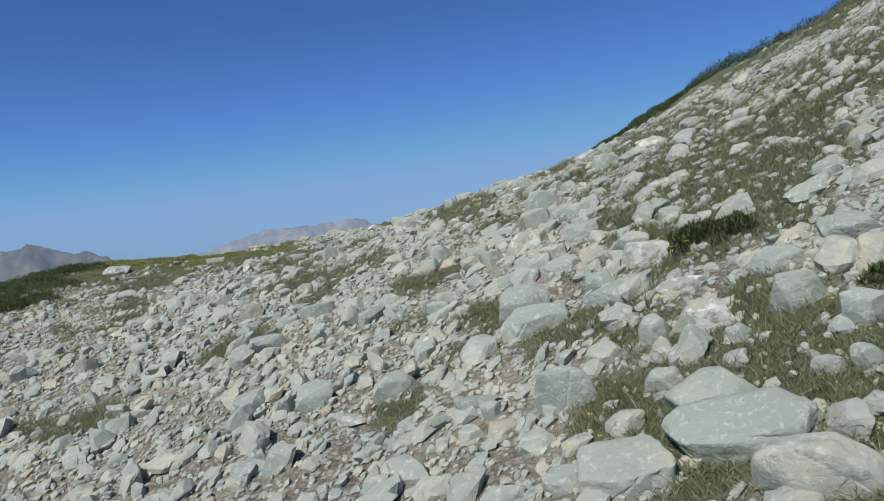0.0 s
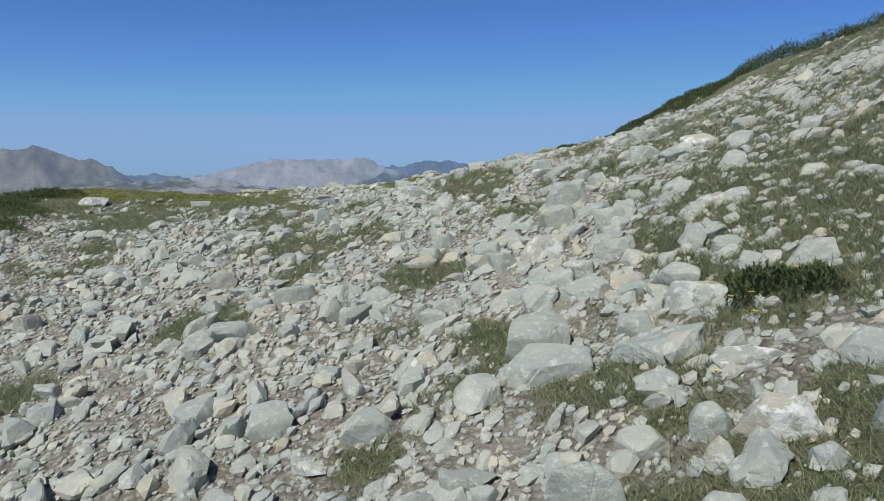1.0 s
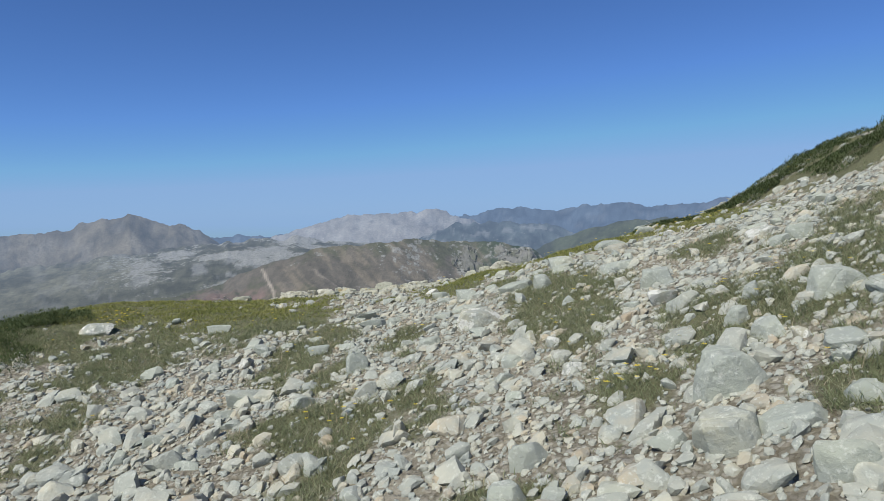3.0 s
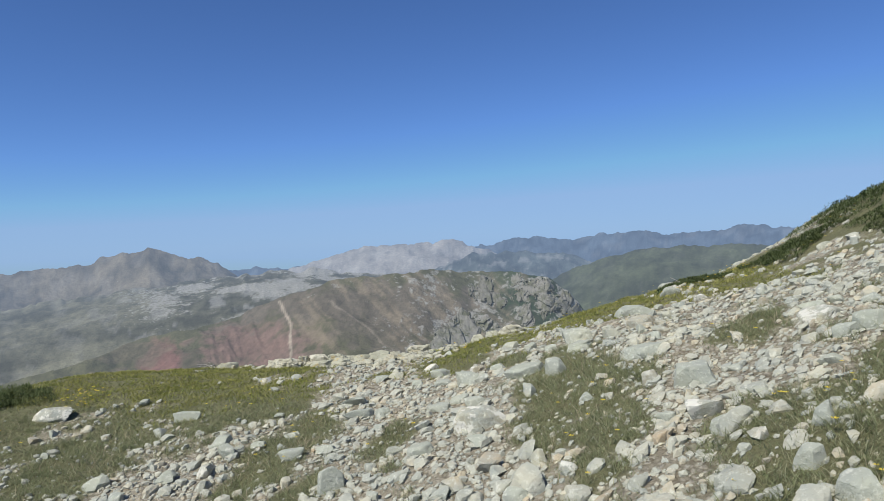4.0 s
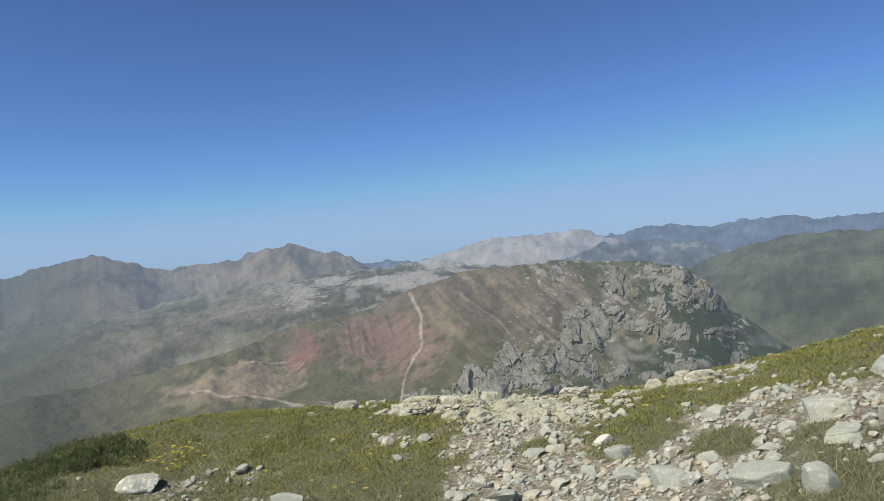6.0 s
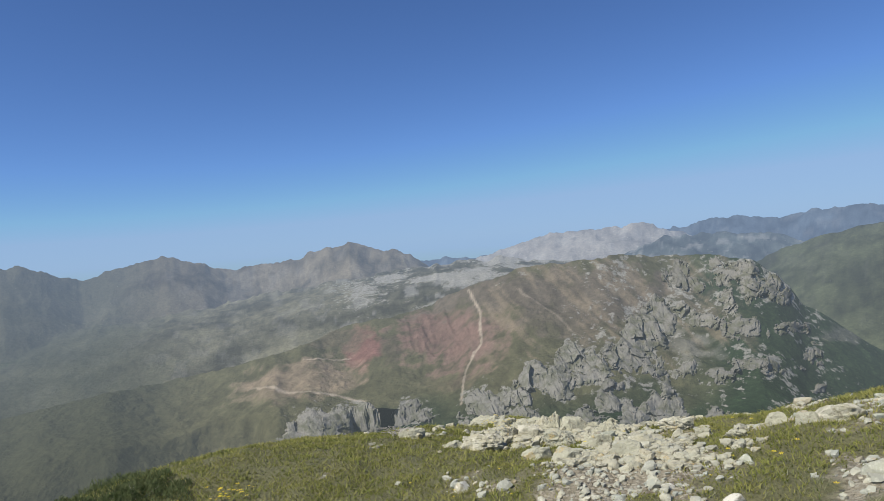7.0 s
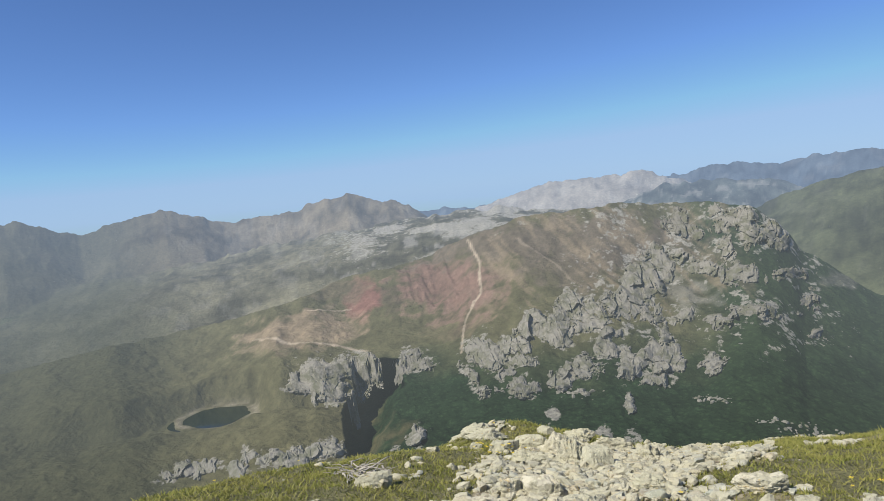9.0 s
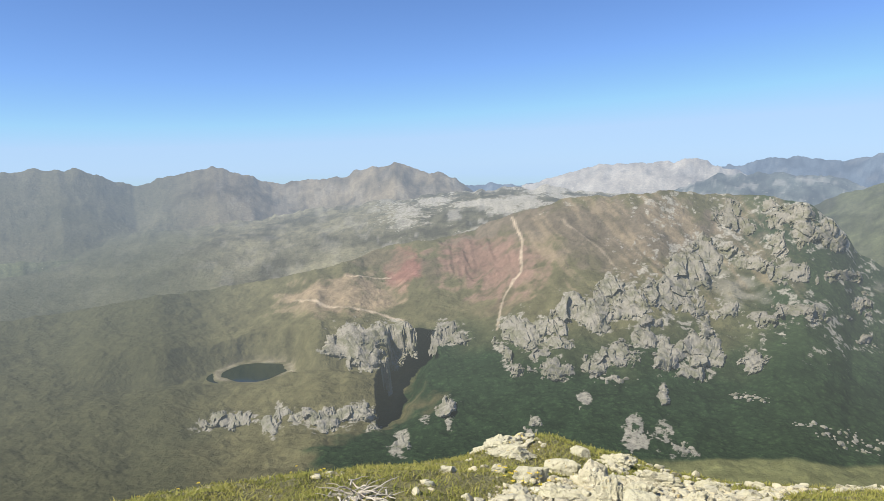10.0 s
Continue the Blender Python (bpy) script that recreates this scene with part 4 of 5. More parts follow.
def block_shape(level, rng, flat, taper):
    """A block split along its bedding: a level top, upright broken sides, chipped edges and a crack or two."""
    d, f = BALLS[level]
    sides = int(rng.integers(5, 8))
    a = (np.arange(sides) + rng.uniform(-0.32, 0.32, sides)) * 2 * math.pi / sides + rng.uniform(0, 6.28)
    n = [(rng.normal(0, 0.10), rng.normal(0, 0.10), 1), (0, 0.1, -1)]
    n += [(math.cos(t), math.sin(t), rng.uniform(-0.15, 0.5)) for t in a]
    n += [(math.cos(t), math.sin(t), rng.uniform(0.7, 1.5)) for t in rng.uniform(0, 6.28, 4)]
    n = np.array(n)
    n /= np.linalg.norm(n, axis=1)[:, None]
    reach = np.concatenate([[0.5 if flat else 0.68, 0.6], rng.uniform(0.72, 0.98, sides), rng.uniform(0.72, 0.95, 4)])
    k = np.maximum(d @ n.T, 1e-3) / reach
    soft = rng.uniform(22, 44)
    v = d / ((k ** soft).sum(1) ** (1 / soft))[:, None]
    o = rng.uniform(0, 50)
    skin = grain(v + o, 2.6, 5, 7)
    chips = np.clip(grain(v + o, 2.3, 3, 17, ridged) - 0.58, 0, 1)
    scale = 1 + 0.065 * skin - 0.22 * chips
    for _ in range(int(rng.integers(1, 3))):
        c = Vector((rng.normal(0, 1), rng.normal(0, 1), rng.normal(0, 0.6))).normalized()
        off = v @ np.array(c) + 0.06 * fbm(v[:, 0] * 3 + o, v[:, 1] * 3, 3, 19) - rng.uniform(-0.35, 0.35)
        scale = scale - 0.05 * np.exp(-(off / 0.03) ** 2)
    v = v * scale[:, None]
    v -= (v.max(0) + v.min(0)) / 2
    v = v / (v.max(0) - v.min(0)) * 2
    if taper:
        v[:, 1] *= 1 - abs(taper) * np.clip(0.5 + 0.5 * v[:, 0] * (1 if taper > 0 else -1), 0, 1)
        v[:, 2] *= 1 - 0.4 * abs(taper) * np.clip(0.5 + 0.5 * v[:, 0] * (1 if taper > 0 else -1), 0, 1)
    return v, f


def boulder(x, y, w, d, h, turn, shape="", taper=0.0):
    """A boulder or rock bedded in the slope; a slab is flat, a block stands higher."""
    big = w > 0.22
    outcrop = y > 10.4 and x < -0.3
    if outcrop:
        v, f = block_shape(5, dice, False, 0) if dice.random() < 0.4 else rock_shape(5, dice, 26, 0.16, 18.0, 1.0, 0.2)
        v = v * (1 + 0.11 * grain(v + x * 7, 4.0, 4, 23) - 0.4 * np.clip(grain(v + y * 7, 2.6, 3, 29, ridged) - 0.55, 0, 1))[:, None]
        h *= 1.15 if w < 0.38 else 0.85
    elif shape:
        v, f = block_shape(5 if w > 0.2 else 4, dice, shape == "slab", taper)
    else:
        v, f = rock_shape(5 if w > 0.3 else 4, dice, int(dice.integers(11, 19)), 0.05, dice.uniform(9, 26))
    ob = new("boulder" if big else "rock", rock_mesh("rock", v * (1.06, 1.06, 1.0 if shape else 1.15), f, CREAM if outcrop else ROCK))
    h *= 0.8 if shape == "slab" else 0.92 if shape else 1.0
    ob.matrix_world = seat(x, y, w, d, h, turn + (0 if taper else dice.uniform(-8, 8)), 0.3, 0.9 if shape == "slab" else 0.7)
    TAKEN.append((x, y, 0.5 * w))
    if outcrop:
        label = "pitted cream limestone block of the crest outcrop"
    elif not big:
        label = "angular pale grey limestone rock among scree"
    elif shape == "slab" or w > 0.36 and h < 0.4 * w:
        label = "broad low slab of grey limestone bedded in turf"
    else:
        label = "large grey limestone boulder bedded in turf and scree"
    tagged(ob, label, "boulder" if big else "rock", "limestone boulders" if big else "limestone rocks")


boulder(0.75, 5.85, 0.31, 0.24, 0.27, -8, "block")
boulder(0.78, 3.59, 0.36, 0.28, 0.14, -13, "slab", -0.7)
boulder(1.01, 3.36, 0.25, 0.20, 0.10, -18, "slab", 0.7)
boulder(0.80, 3.08, 0.13, 0.09, 0.15, -15, "block")
boulder(0.97, 3.05, 0.25, 0.16, 0.15, -19, "block")
boulder(0.41, 2.94, 0.23, 0.15, 0.26, -8, "block", -0.35)
boulder(0.61, 3.12, 0.16, 0.12, 0.08, -11, "slab")
boulder(0.83, 2.58, 0.31, 0.24, 0.14, -20, "slab")
boulder(0.84, 2.40, 0.42, 0.33, 0.17, -21, "slab", 0.3)
boulder(0.73, 2.79, 0.14, 0.09, 0.11, -16, "block")
boulder(0.93, 2.13, 0.35, 0.14, 0.21, -27, "block")
boulder(0.50, 2.44, 0.29, 0.23, 0.14, -12, "slab")
boulder(1.35, 2.63, 0.14, 0.09, 0.16, -30, "block")
boulder(1.24, 2.43, 0.09, 0.06, 0.10, -31, "block")
boulder(1.25, 2.86, 0.21, 0.14, 0.20, -26, "block", 0.3)
boulder(1.62, 3.14, 0.24, 0.14, 0.14, -30, "block")
boulder(1.34, 3.17, 0.22, 0.18, 0.09, -25, "slab")
boulder(0.37, 3.92, 0.28, 0.18, 0.23, -5, "block")
boulder(0.39, 3.76, 0.36, 0.29, 0.15, -6, "slab")
boulder(1.00, 3.85, 0.25, 0.16, 0.15, -15, "block")
boulder(0.82, 4.57, 0.23, 0.15, 0.14, -10, "block")
boulder(0.52, 4.96, 0.29, 0.19, 0.18, -6, "block")
boulder(-0.28, 3.59, 0.23, 0.15, 0.14, 6, "block")
boulder(0.14, 3.07, 0.08, 0.05, 0.09, -2, "block")
boulder(0.17, 2.92, 0.14, 0.09, 0.08, -2, "block")
boulder(0.05, 2.98, 0.12, 0.09, 0.07, 0, "slab")
boulder(0.27, 2.74, 0.14, 0.11, 0.06, -5, "slab")
boulder(0.33, 2.50, 0.15, 0.12, 0.08, -7, "slab")
boulder(1.15, 2.49, 0.10, 0.06, 0.08, -28, "block")
boulder(1.03, 2.85, 0.11, 0.07, 0.07, -22, "block")
boulder(0.90, 5.06, 0.18, 0.12, 0.15, -13, "block")
boulder(0.65, 5.42, 0.24, 0.19, 0.21, -8, "slab")
boulder(0.82, 4.79, 0.20, 0.16, 0.10, -13, "slab")
boulder(0.49, 4.51, 0.18, 0.14, 0.10, -7, "slab")
boulder(0.64, 4.31, 0.25, 0.20, 0.10, -11, "slab", -0.3)
boulder(0.64, 4.50, 0.15, 0.10, 0.12, -10, "block")
boulder(0.99, 4.08, 0.20, 0.13, 0.13, -21, "block")
boulder(0.81, 4.14, 0.23, 0.10, 0.09, -16, "slab")
boulder(0.35, 4.48, 0.19, 0.15, 0.08, -4, "slab")
boulder(1.43, 6.45, 0.27, 0.18, 0.20, -16, "block")
boulder(1.79, 6.28, 0.27, 0.18, 0.16, -21, "block")
boulder(1.24, 4.45, 0.20, 0.16, 0.08, -23, "slab")
boulder(0.21, 5.17, 0.18, 0.12, 0.15, -1, "block")
boulder(0.29, 4.92, 0.16, 0.11, 0.16, -2, "block")
boulder(-0.15, 5.46, 0.18, 0.12, 0.15, 5, "block")
boulder(-0.09, 4.49, 0.16, 0.10, 0.10, 6, "block")
boulder(1.27, 5.92, 0.19, 0.16, 0.08, -15, "slab")
boulder(1.61, 6.21, 0.26, 0.21, 0.11, -19, "slab")
boulder(-0.06, 5.70, 0.18, 0.12, 0.15, 4, "block")
boulder(0.87, 5.43, 0.25, 0.20, 0.10, -11, "slab")
boulder(-0.16, 4.58, 0.08, 0.06, 0.10, 7, "block")
boulder(1.41, 4.85, 0.19, 0.15, 0.08, -23, "slab")
boulder(-0.44, 7.92, 0.33, 0.22, 0.20, 7, "block")
boulder(0.03, 8.60, 0.16, 0.10, 0.17, 0, "block")
boulder(0.98, 6.50, 0.13, 0.09, 0.13, -19, "block")
boulder(0.79, 7.02, 0.12, 0.10, 0.12, -13, "slab")
boulder(0.81, 7.77, 0.25, 0.16, 0.19, -11, "block")
boulder(0.64, 8.45, 0.31, 0.25, 0.13, -7, "slab")
boulder(1.71, 7.67, 0.17, 0.11, 0.15, -23, "block")
boulder(1.62, 8.13, 0.26, 0.21, 0.11, -20, "slab")
boulder(1.61, 7.71, 0.16, 0.11, 0.10, -21, "block")
boulder(1.28, 11.57, 0.21, 0.14, 0.13, -9, "block")
boulder(0.75, 10.23, 0.36, 0.29, 0.15, -6, "slab")
boulder(0.22, 9.09, 0.21, 0.17, 0.10, -2, "slab")
boulder(0.23, 9.54, 0.24, 0.16, 0.17, -2, "block")
boulder(-0.62, 8.89, 0.20, 0.13, 0.19, 7, "block")
boulder(1.05, 6.23, 0.17, 0.14, 0.13, -22, "slab")
boulder(-0.17, 6.89, 0.12, 0.08, 0.10, 4, "block")
boulder(-0.37, 9.92, 0.15, 0.10, 0.09, 4, "block")
boulder(-1.26, 7.41, 0.17, 0.11, 0.20, 20, "block")
boulder(-0.79, 7.72, 0.18, 0.15, 0.10, 12, "slab")
boulder(1.26, 11.11, 0.21, 0.14, 0.13, -14, "block")
boulder(0.49, 9.26, 0.15, 0.10, 0.11, -10, "block")
boulder(-0.51, 8.34, 0.15, 0.10, 0.10, 4, "block")
boulder(-0.19, 8.80, 0.30, 0.22, 0.12, -1, "slab")
boulder(-0.86, 9.13, 0.16, 0.13, 0.06, 8, "slab")
boulder(-1.23, 8.56, 0.12, 0.08, 0.11, 15, "block")
boulder(-0.80, 8.47, 0.18, 0.15, 0.07, 9, "slab")
boulder(-0.66, 8.53, 0.15, 0.12, 0.06, 6, "slab")
boulder(0.00, 9.43, 0.10, 0.06, 0.07, -3, "block")
boulder(0.72, 9.34, 0.25, 0.20, 0.17, -12, "slab")
boulder(0.60, 7.91, 0.11, 0.07, 0.13, -16, "block")
boulder(-1.16, 4.65, 0.28, 0.15, 0.13, 18)
boulder(-0.96, 5.12, 0.26, 0.15, 0.12, 20)
boulder(-1.92, 7.11, 0.25, 0.15, 0.12, 28)
boulder(-1.47, 6.89, 0.16, 0.11, 0.09, 24)
boulder(-2.37, 8.28, 0.18, 0.12, 0.09, 26)
boulder(-2.96, 8.87, 0.21, 0.11, 0.10, 29)
boulder(-1.69, 7.93, 0.16, 0.10, 0.08, 21)
boulder(1.19, 10.85, 0.22, 0.12, 0.10, -14)
boulder(-1.57, 8.93, 0.20, 0.12, 0.09, 18)
boulder(-1.43, 8.61, 0.22, 0.12, 0.10, 17)
boulder(-4.26, 8.94, 0.31, 0.22, 0.13, 44)
boulder(-1.07, 9.70, 0.14, 0.08, 0.07, 10)
boulder(-1.38, 9.66, 0.13, 0.07, 0.06, 13)
boulder(-2.18, 10.54, 0.25, 0.14, 0.12, 19)
boulder(-1.78, 10.58, 0.25, 0.14, 0.11, 15)
boulder(-2.44, 10.66, 0.21, 0.12, 0.10, 21)
boulder(-3.84, 13.29, 0.40, 0.22, 0.16, 23)
boulder(-3.12, 13.16, 0.24, 0.23, 0.18, 18)
boulder(-2.77, 13.03, 0.30, 0.17, 0.12, 16)
boulder(-2.11, 11.68, 0.26, 0.14, 0.12, 12)
boulder(-2.72, 11.44, 0.27, 0.17, 0.13, 20)
boulder(-1.55, 11.56, 0.27, 0.15, 0.12, 6)
boulder(-1.32, 11.38, 0.13, 0.10, 0.08, 3)
boulder(-0.45, 11.07, 0.35, 0.19, 0.14, -8)
boulder(-0.81, 11.22, 0.19, 0.11, 0.09, -3)
boulder(-2.89, 11.36, 0.15, 0.15, 0.13, 22)
boulder(-3.30, 11.05, 0.19, 0.11, 0.09, 28)
boulder(-3.01, 10.98, 0.36, 0.20, 0.14, 25)
boulder(-3.87, 11.37, 0.23, 0.13, 0.11, 32)
boulder(-2.39, 11.12, 0.24, 0.17, 0.13, 17)
boulder(-2.10, 11.10, 0.27, 0.15, 0.12, 14)
boulder(-1.72, 10.99, 0.22, 0.13, 0.10, 9)
boulder(-1.08, 11.02, 0.15, 0.08, 0.07, 0)
boulder(-0.62, 11.01, 0.18, 0.10, 0.08, -6)
boulder(-4.09, 13.64, 0.53, 0.29, 0.20, 24)
boulder(-3.42, 13.77, 0.20, 0.11, 0.09, 17)
boulder(-3.12, 13.80, 0.32, 0.17, 0.13, 14)
boulder(-2.71, 13.43, 0.29, 0.17, 0.14, 11)
boulder(-2.93, 12.74, 0.11, 0.11, 0.14, 15)
boulder(-3.14, 12.40, 0.27, 0.15, 0.12, 19)
boulder(-3.69, 12.70, 0.11, 0.09, 0.07, 24)
boulder(-2.44, 13.79, 0.22, 0.13, 0.11, 7)
boulder(-3.36, 13.15, 0.27, 0.15, 0.12, 19)
boulder(-3.43, 12.63, 0.25, 0.14, 0.11, 22)
boulder(-2.76, 12.92, 0.25, 0.14, 0.12, 13)
boulder(-2.87, 12.52, 0.22, 0.20, 0.24, 20)
boulder(-2.62, 12.30, 0.24, 0.18, 0.16, 40)
boulder(-3.10, 12.90, 0.26, 0.20, 0.18, 10)
boulder(-2.35, 12.75, 0.22, 0.16, 0.14, -10)


# loose rocks between the boulders
SHAPES = [rock_shape(3, dice, int(dice.integers(9, 15)), 0.05, dice.uniform(12, 28)) for _ in range(18)]
LOOSE = [rock_mesh("loose_rock", v, f, ROCK) for v, f in SHAPES]


def crowded(x, y, r):
    return any((x - a) ** 2 + (y - b) ** 2 < (0.85 * (r + c)) ** 2 for a, b, c in TAKEN)


made = 0
for _ in range(4000):
    if made >= 280:
        break
    x, y = dice.uniform(-4.5, 4.5), dice.uniform(1.6, 13.5)
    if abs(x - 0.2) > 1.2 + 0.35 * y or float(turf_cover(np.array(x), np.array(y))) > dice.uniform(0.35, 1.3 if y < 9 else 0.95):
        continue
    w = dice.uniform(0.09, 0.21) * (1.12 - 0.035 * y)
    if crowded(x, y, 0.45 * w):
        continue
    ob = new("loose_rock", LOOSE[int(dice.integers(len(LOOSE)))])
    ob.matrix_world = seat(x, y, w, w * dice.uniform(0.6, 0.9), w * dice.uniform(0.42, 0.7), dice.uniform(0, 360), 0.32)
    tagged(ob, "fist-sized to head-sized limestone rock lying loose", "rock", "loose scree rocks")
    TAKEN.append((x, y, 0.45 * w))
    made += 1


def scatter_stones(name, label, count, low, high, level, box, seed, sink, thin, mat=None):
    """Many stones in one mesh, denser where there is no turf."""
    rng = np.random.default_rng(seed)
    protos = [rock_shape(level, rng, 12, 0.04, 24.0) if mat is None else rock_shape(level, rng, 14, 0.12, 16.0) for _ in range(12)]
    x, y = rng.uniform(box[0], box[1], count * 3), rng.uniform(box[2], box[3], count * 3)
    keep = (turf_cover(x, y) < rng.uniform(0.25, 1.0, len(x)) * (1 + (0.12 + 0.25 * np.clip(2 * x - 0.6, 0, 1)) * np.clip(8.5 - y, 0, 1)) * (1.0 + 0.3 * thin * np.clip(9.2 - y, 0, 1))) & (np.abs(x - 0.1) < 1.6 + 0.55 * np.maximum(y, 0))
    x, y = x[keep][:count], y[keep][:count]
    n = len(x)
    size = low + (high - low) * rng.random(n) ** 2.2
    g = ground_height(x, y)
    which = rng.integers(0, 12, n)
    verts, faces, base = [], [], 0
    gx1, gy1 = (ground_height(x + 0.1, y) - ground_height(x - 0.1, y)) / 0.2, (ground_height(x, y + 0.1) - ground_height(x, y - 0.1)) / 0.2
    for k, (v, f) in enumerate(protos):
        i = np.flatnonzero(which == k)
        a, b = rng.uniform(0, 2 * math.pi, len(i)), rng.normal(0, 0.35, len(i))
        s = size[i]
        flat = rng.uniform(0.4, 0.75, len(i))
        w = rng.uniform(0.65, 1.0, len(i))
        p = v[None] * np.stack([s, s * w, s * flat], 1)[:, None] / 2
        p = np.stack([p[..., 0], p[..., 1] * np.cos(b)[:, None] - p[..., 2] * np.sin(b)[:, None], p[..., 1] * np.sin(b)[:, None] + p[..., 2] * np.cos(b)[:, None]], -1)
        px = p[..., 0] * np.cos(a)[:, None] - p[..., 1] * np.sin(a)[:, None]
        py = p[..., 0] * np.sin(a)[:, None] + p[..., 1] * np.cos(a)[:, None]
        pz = p[..., 2] + px * gx1[i][:, None] + py * gy1[i][:, None] + (g[i] + s * flat * (0.5 - sink))[:, None]
        verts.append(np.stack([px + x[i][:, None], py + y[i][:, None], pz], -1).reshape(-1, 3))
        faces.append((f[None] + (base + np.arange(len(i)) * len(v))[:, None, None]).reshape(-1, 3))
        base += len(i) * len(v)
    v, f = np.concatenate(verts), np.concatenate(faces)
    ob = sheet(name, v[:, 0], v[:, 1], v[:, 2], f, mat or STONES, False)
    return tagged(ob, label, "scree", kind="stuff")


scatter_stones("outcrop_rubble", "broken cream limestone rubble of the crest outcrop", 4300, 0.02, 0.115, 2, (-4.2, -0.9, 10.3, 14.8), 43, 0.28, -0.1, CREAM_RUBBLE)
scatter_stones("scree_rocks", "tumbled angular pale limestone scree", 800, 0.08, 0.21, 3, (-3.5, 3.5, 1.0, 7.4), 29, 0.34, 0.2)
scatter_stones("scree_stones", "loose pale limestone scree of hand-sized stones", 5200, 0.032, 0.115, 2, (-5, 5, 1.0, 13.0), 31, 0.36, 0.35)
scatter_stones("small_scree", "small flat chips of pale limestone covering the slope", 19000, 0.022, 0.065, 1, (-5.5, 5.5, 1.2, 12.8), 39, 0.27, 0.1)
scatter_stones("gravel", "fine pale limestone gravel between the rocks", 20000, 0.01, 0.036, 1, (-4, 4, 1.3, 9), 37, 0.2, 0.45)


# ---- plants ----
def blades(name, label, x, y, rng, tall, wide, mat, bend=0.5, category="grass", lift=0.0):
    """One blade of grass at each place: a bent, tapering strip."""
    n = len(x)
    a = rng.uniform(0, 2 * math.pi, n)
    h = tall * rng.uniform(0.45, 1.2, n)
    lean = h * bend * rng.uniform(0.2, 1.5, n)
    turn = rng.uniform(0, 2 * math.pi, n)
    w = wide * rng.uniform(0.6, 1.3, n) / 2
    g = ground_height(x, y) - 0.01 + lift
    rows = []
    for s, k in ((0, 1.0), (0.5, 0.8), (1, 0.0)):
        cx, cy, cz = x + np.cos(turn) * lean * s ** 1.7, y + np.sin(turn) * lean * s ** 1.7, g + h * s * (1 - 0.15 * s)
        side = ((-1, 1) if s < 1 else (0,))
        for q in side:
            rows.append(np.stack([cx + q * w * k * np.cos(a), cy + q * w * k * np.sin(a), cz], -1))
    v = np.stack(rows, 1).reshape(-1, 3)
    tri = np.array([[0, 1, 3], [0, 3, 2], [2, 3, 4]])
    f = (tri[None] + (np.arange(n) * 5)[:, None, None]).reshape(-1, 3)
    return tagged(sheet(name, v[:, 0], v[:, 1], v[:, 2], f, mat), label, category, kind="stuff")


def tuft_places(count, per, spread, box, seed, test):
    rng = np.random.default_rng(seed)
    x, y = rng.uniform(box[0], box[1], count * 6), rng.uniform(box[2], box[3], count * 6)
    keep = test(x, y, rng)
    x, y = np.repeat(x[keep][:count], per), np.repeat(y[keep][:count], per)
    return x + rng.normal(0, spread, len(x)), y + rng.normal(0, spread, len(y)), rng


def in_view(x, y):
    return np.abs(x - 0.1) < 1.6 + 0.6 * np.maximum(y, 0)


def on_crest(x, y):
    """The bright turf along the crest, mostly to the left."""
    return np.clip((y - 9.1 - 0.25 * np.minimum(x + 2, 0) + fbm(x * 0.7, y * 0.7, 3, 91)) * 0.8, 0, 1)


x, y, rng = tuft_places(13500, 16, 0.032, (-6, 7, 0.8, 12.5), 51, lambda x, y, g: in_view(x, y) & (turf_cover(x, y) * (1 - 0.8 * on_crest(x, y)) > g.uniform(0.35, 1.0, len(x))))
near_x, near_y, _ = tuft_places(4200, 16, 0.03, (-1.5, 3.2, 1.2, 5.5), 52, lambda x, y, g: turf_cover(x, y) > g.uniform(0.3, 0.8, len(x)))
x, y = np.concatenate([x, near_x]), np.concatenate([y, near_y])
blades("grass", "dry grey-green alpine grass tufts between the stones", x, y, rng, 0.047, 0.0042, GRASS, 1.1)
x, y, rng = tuft_places(11000, 15, 0.05, (-8, 2.2, 8.5, 15.5), 53, lambda x, y, g: turf_cover(x, y) * on_crest(x, y) > g.uniform(0.15, 0.8, len(x)))
blades("crest_grass", "bright yellow-green short turf along the crest", x, y, rng, 0.042, 0.008, TURF_GRASS, 0.9)
x, y, rng = tuft_places(1000, 42, 0.03, (-4, 5.5, 0.8, 11), 61, lambda x, y, g: in_view(x, y) & (y < 8.6) & (turf_cover(x, y) > g.uniform(0.3, 0.8, len(x))))
blades("tussock_grass", "taller arching grass tussocks beside the boulders", x, y, rng, 0.09, 0.0028, GRASS, 1.2)
x, y, rng = tuft_places(900, 9, 0.05, (-7, 7, 0.8, 12.5), 59, lambda x, y, g: in_view(x, y) & (y < 8.8) & (turf_cover(x, y) > g.uniform(0.3, 0.9, len(x))))
blades("straw", "bleached dry straw among the turf", x, y, rng, 0.10, 0.003, leafy("straw", [(0.0, (0.36, 0.30, 0.19)), (1.0, (0.45, 0.39, 0.27))]), 1.0)


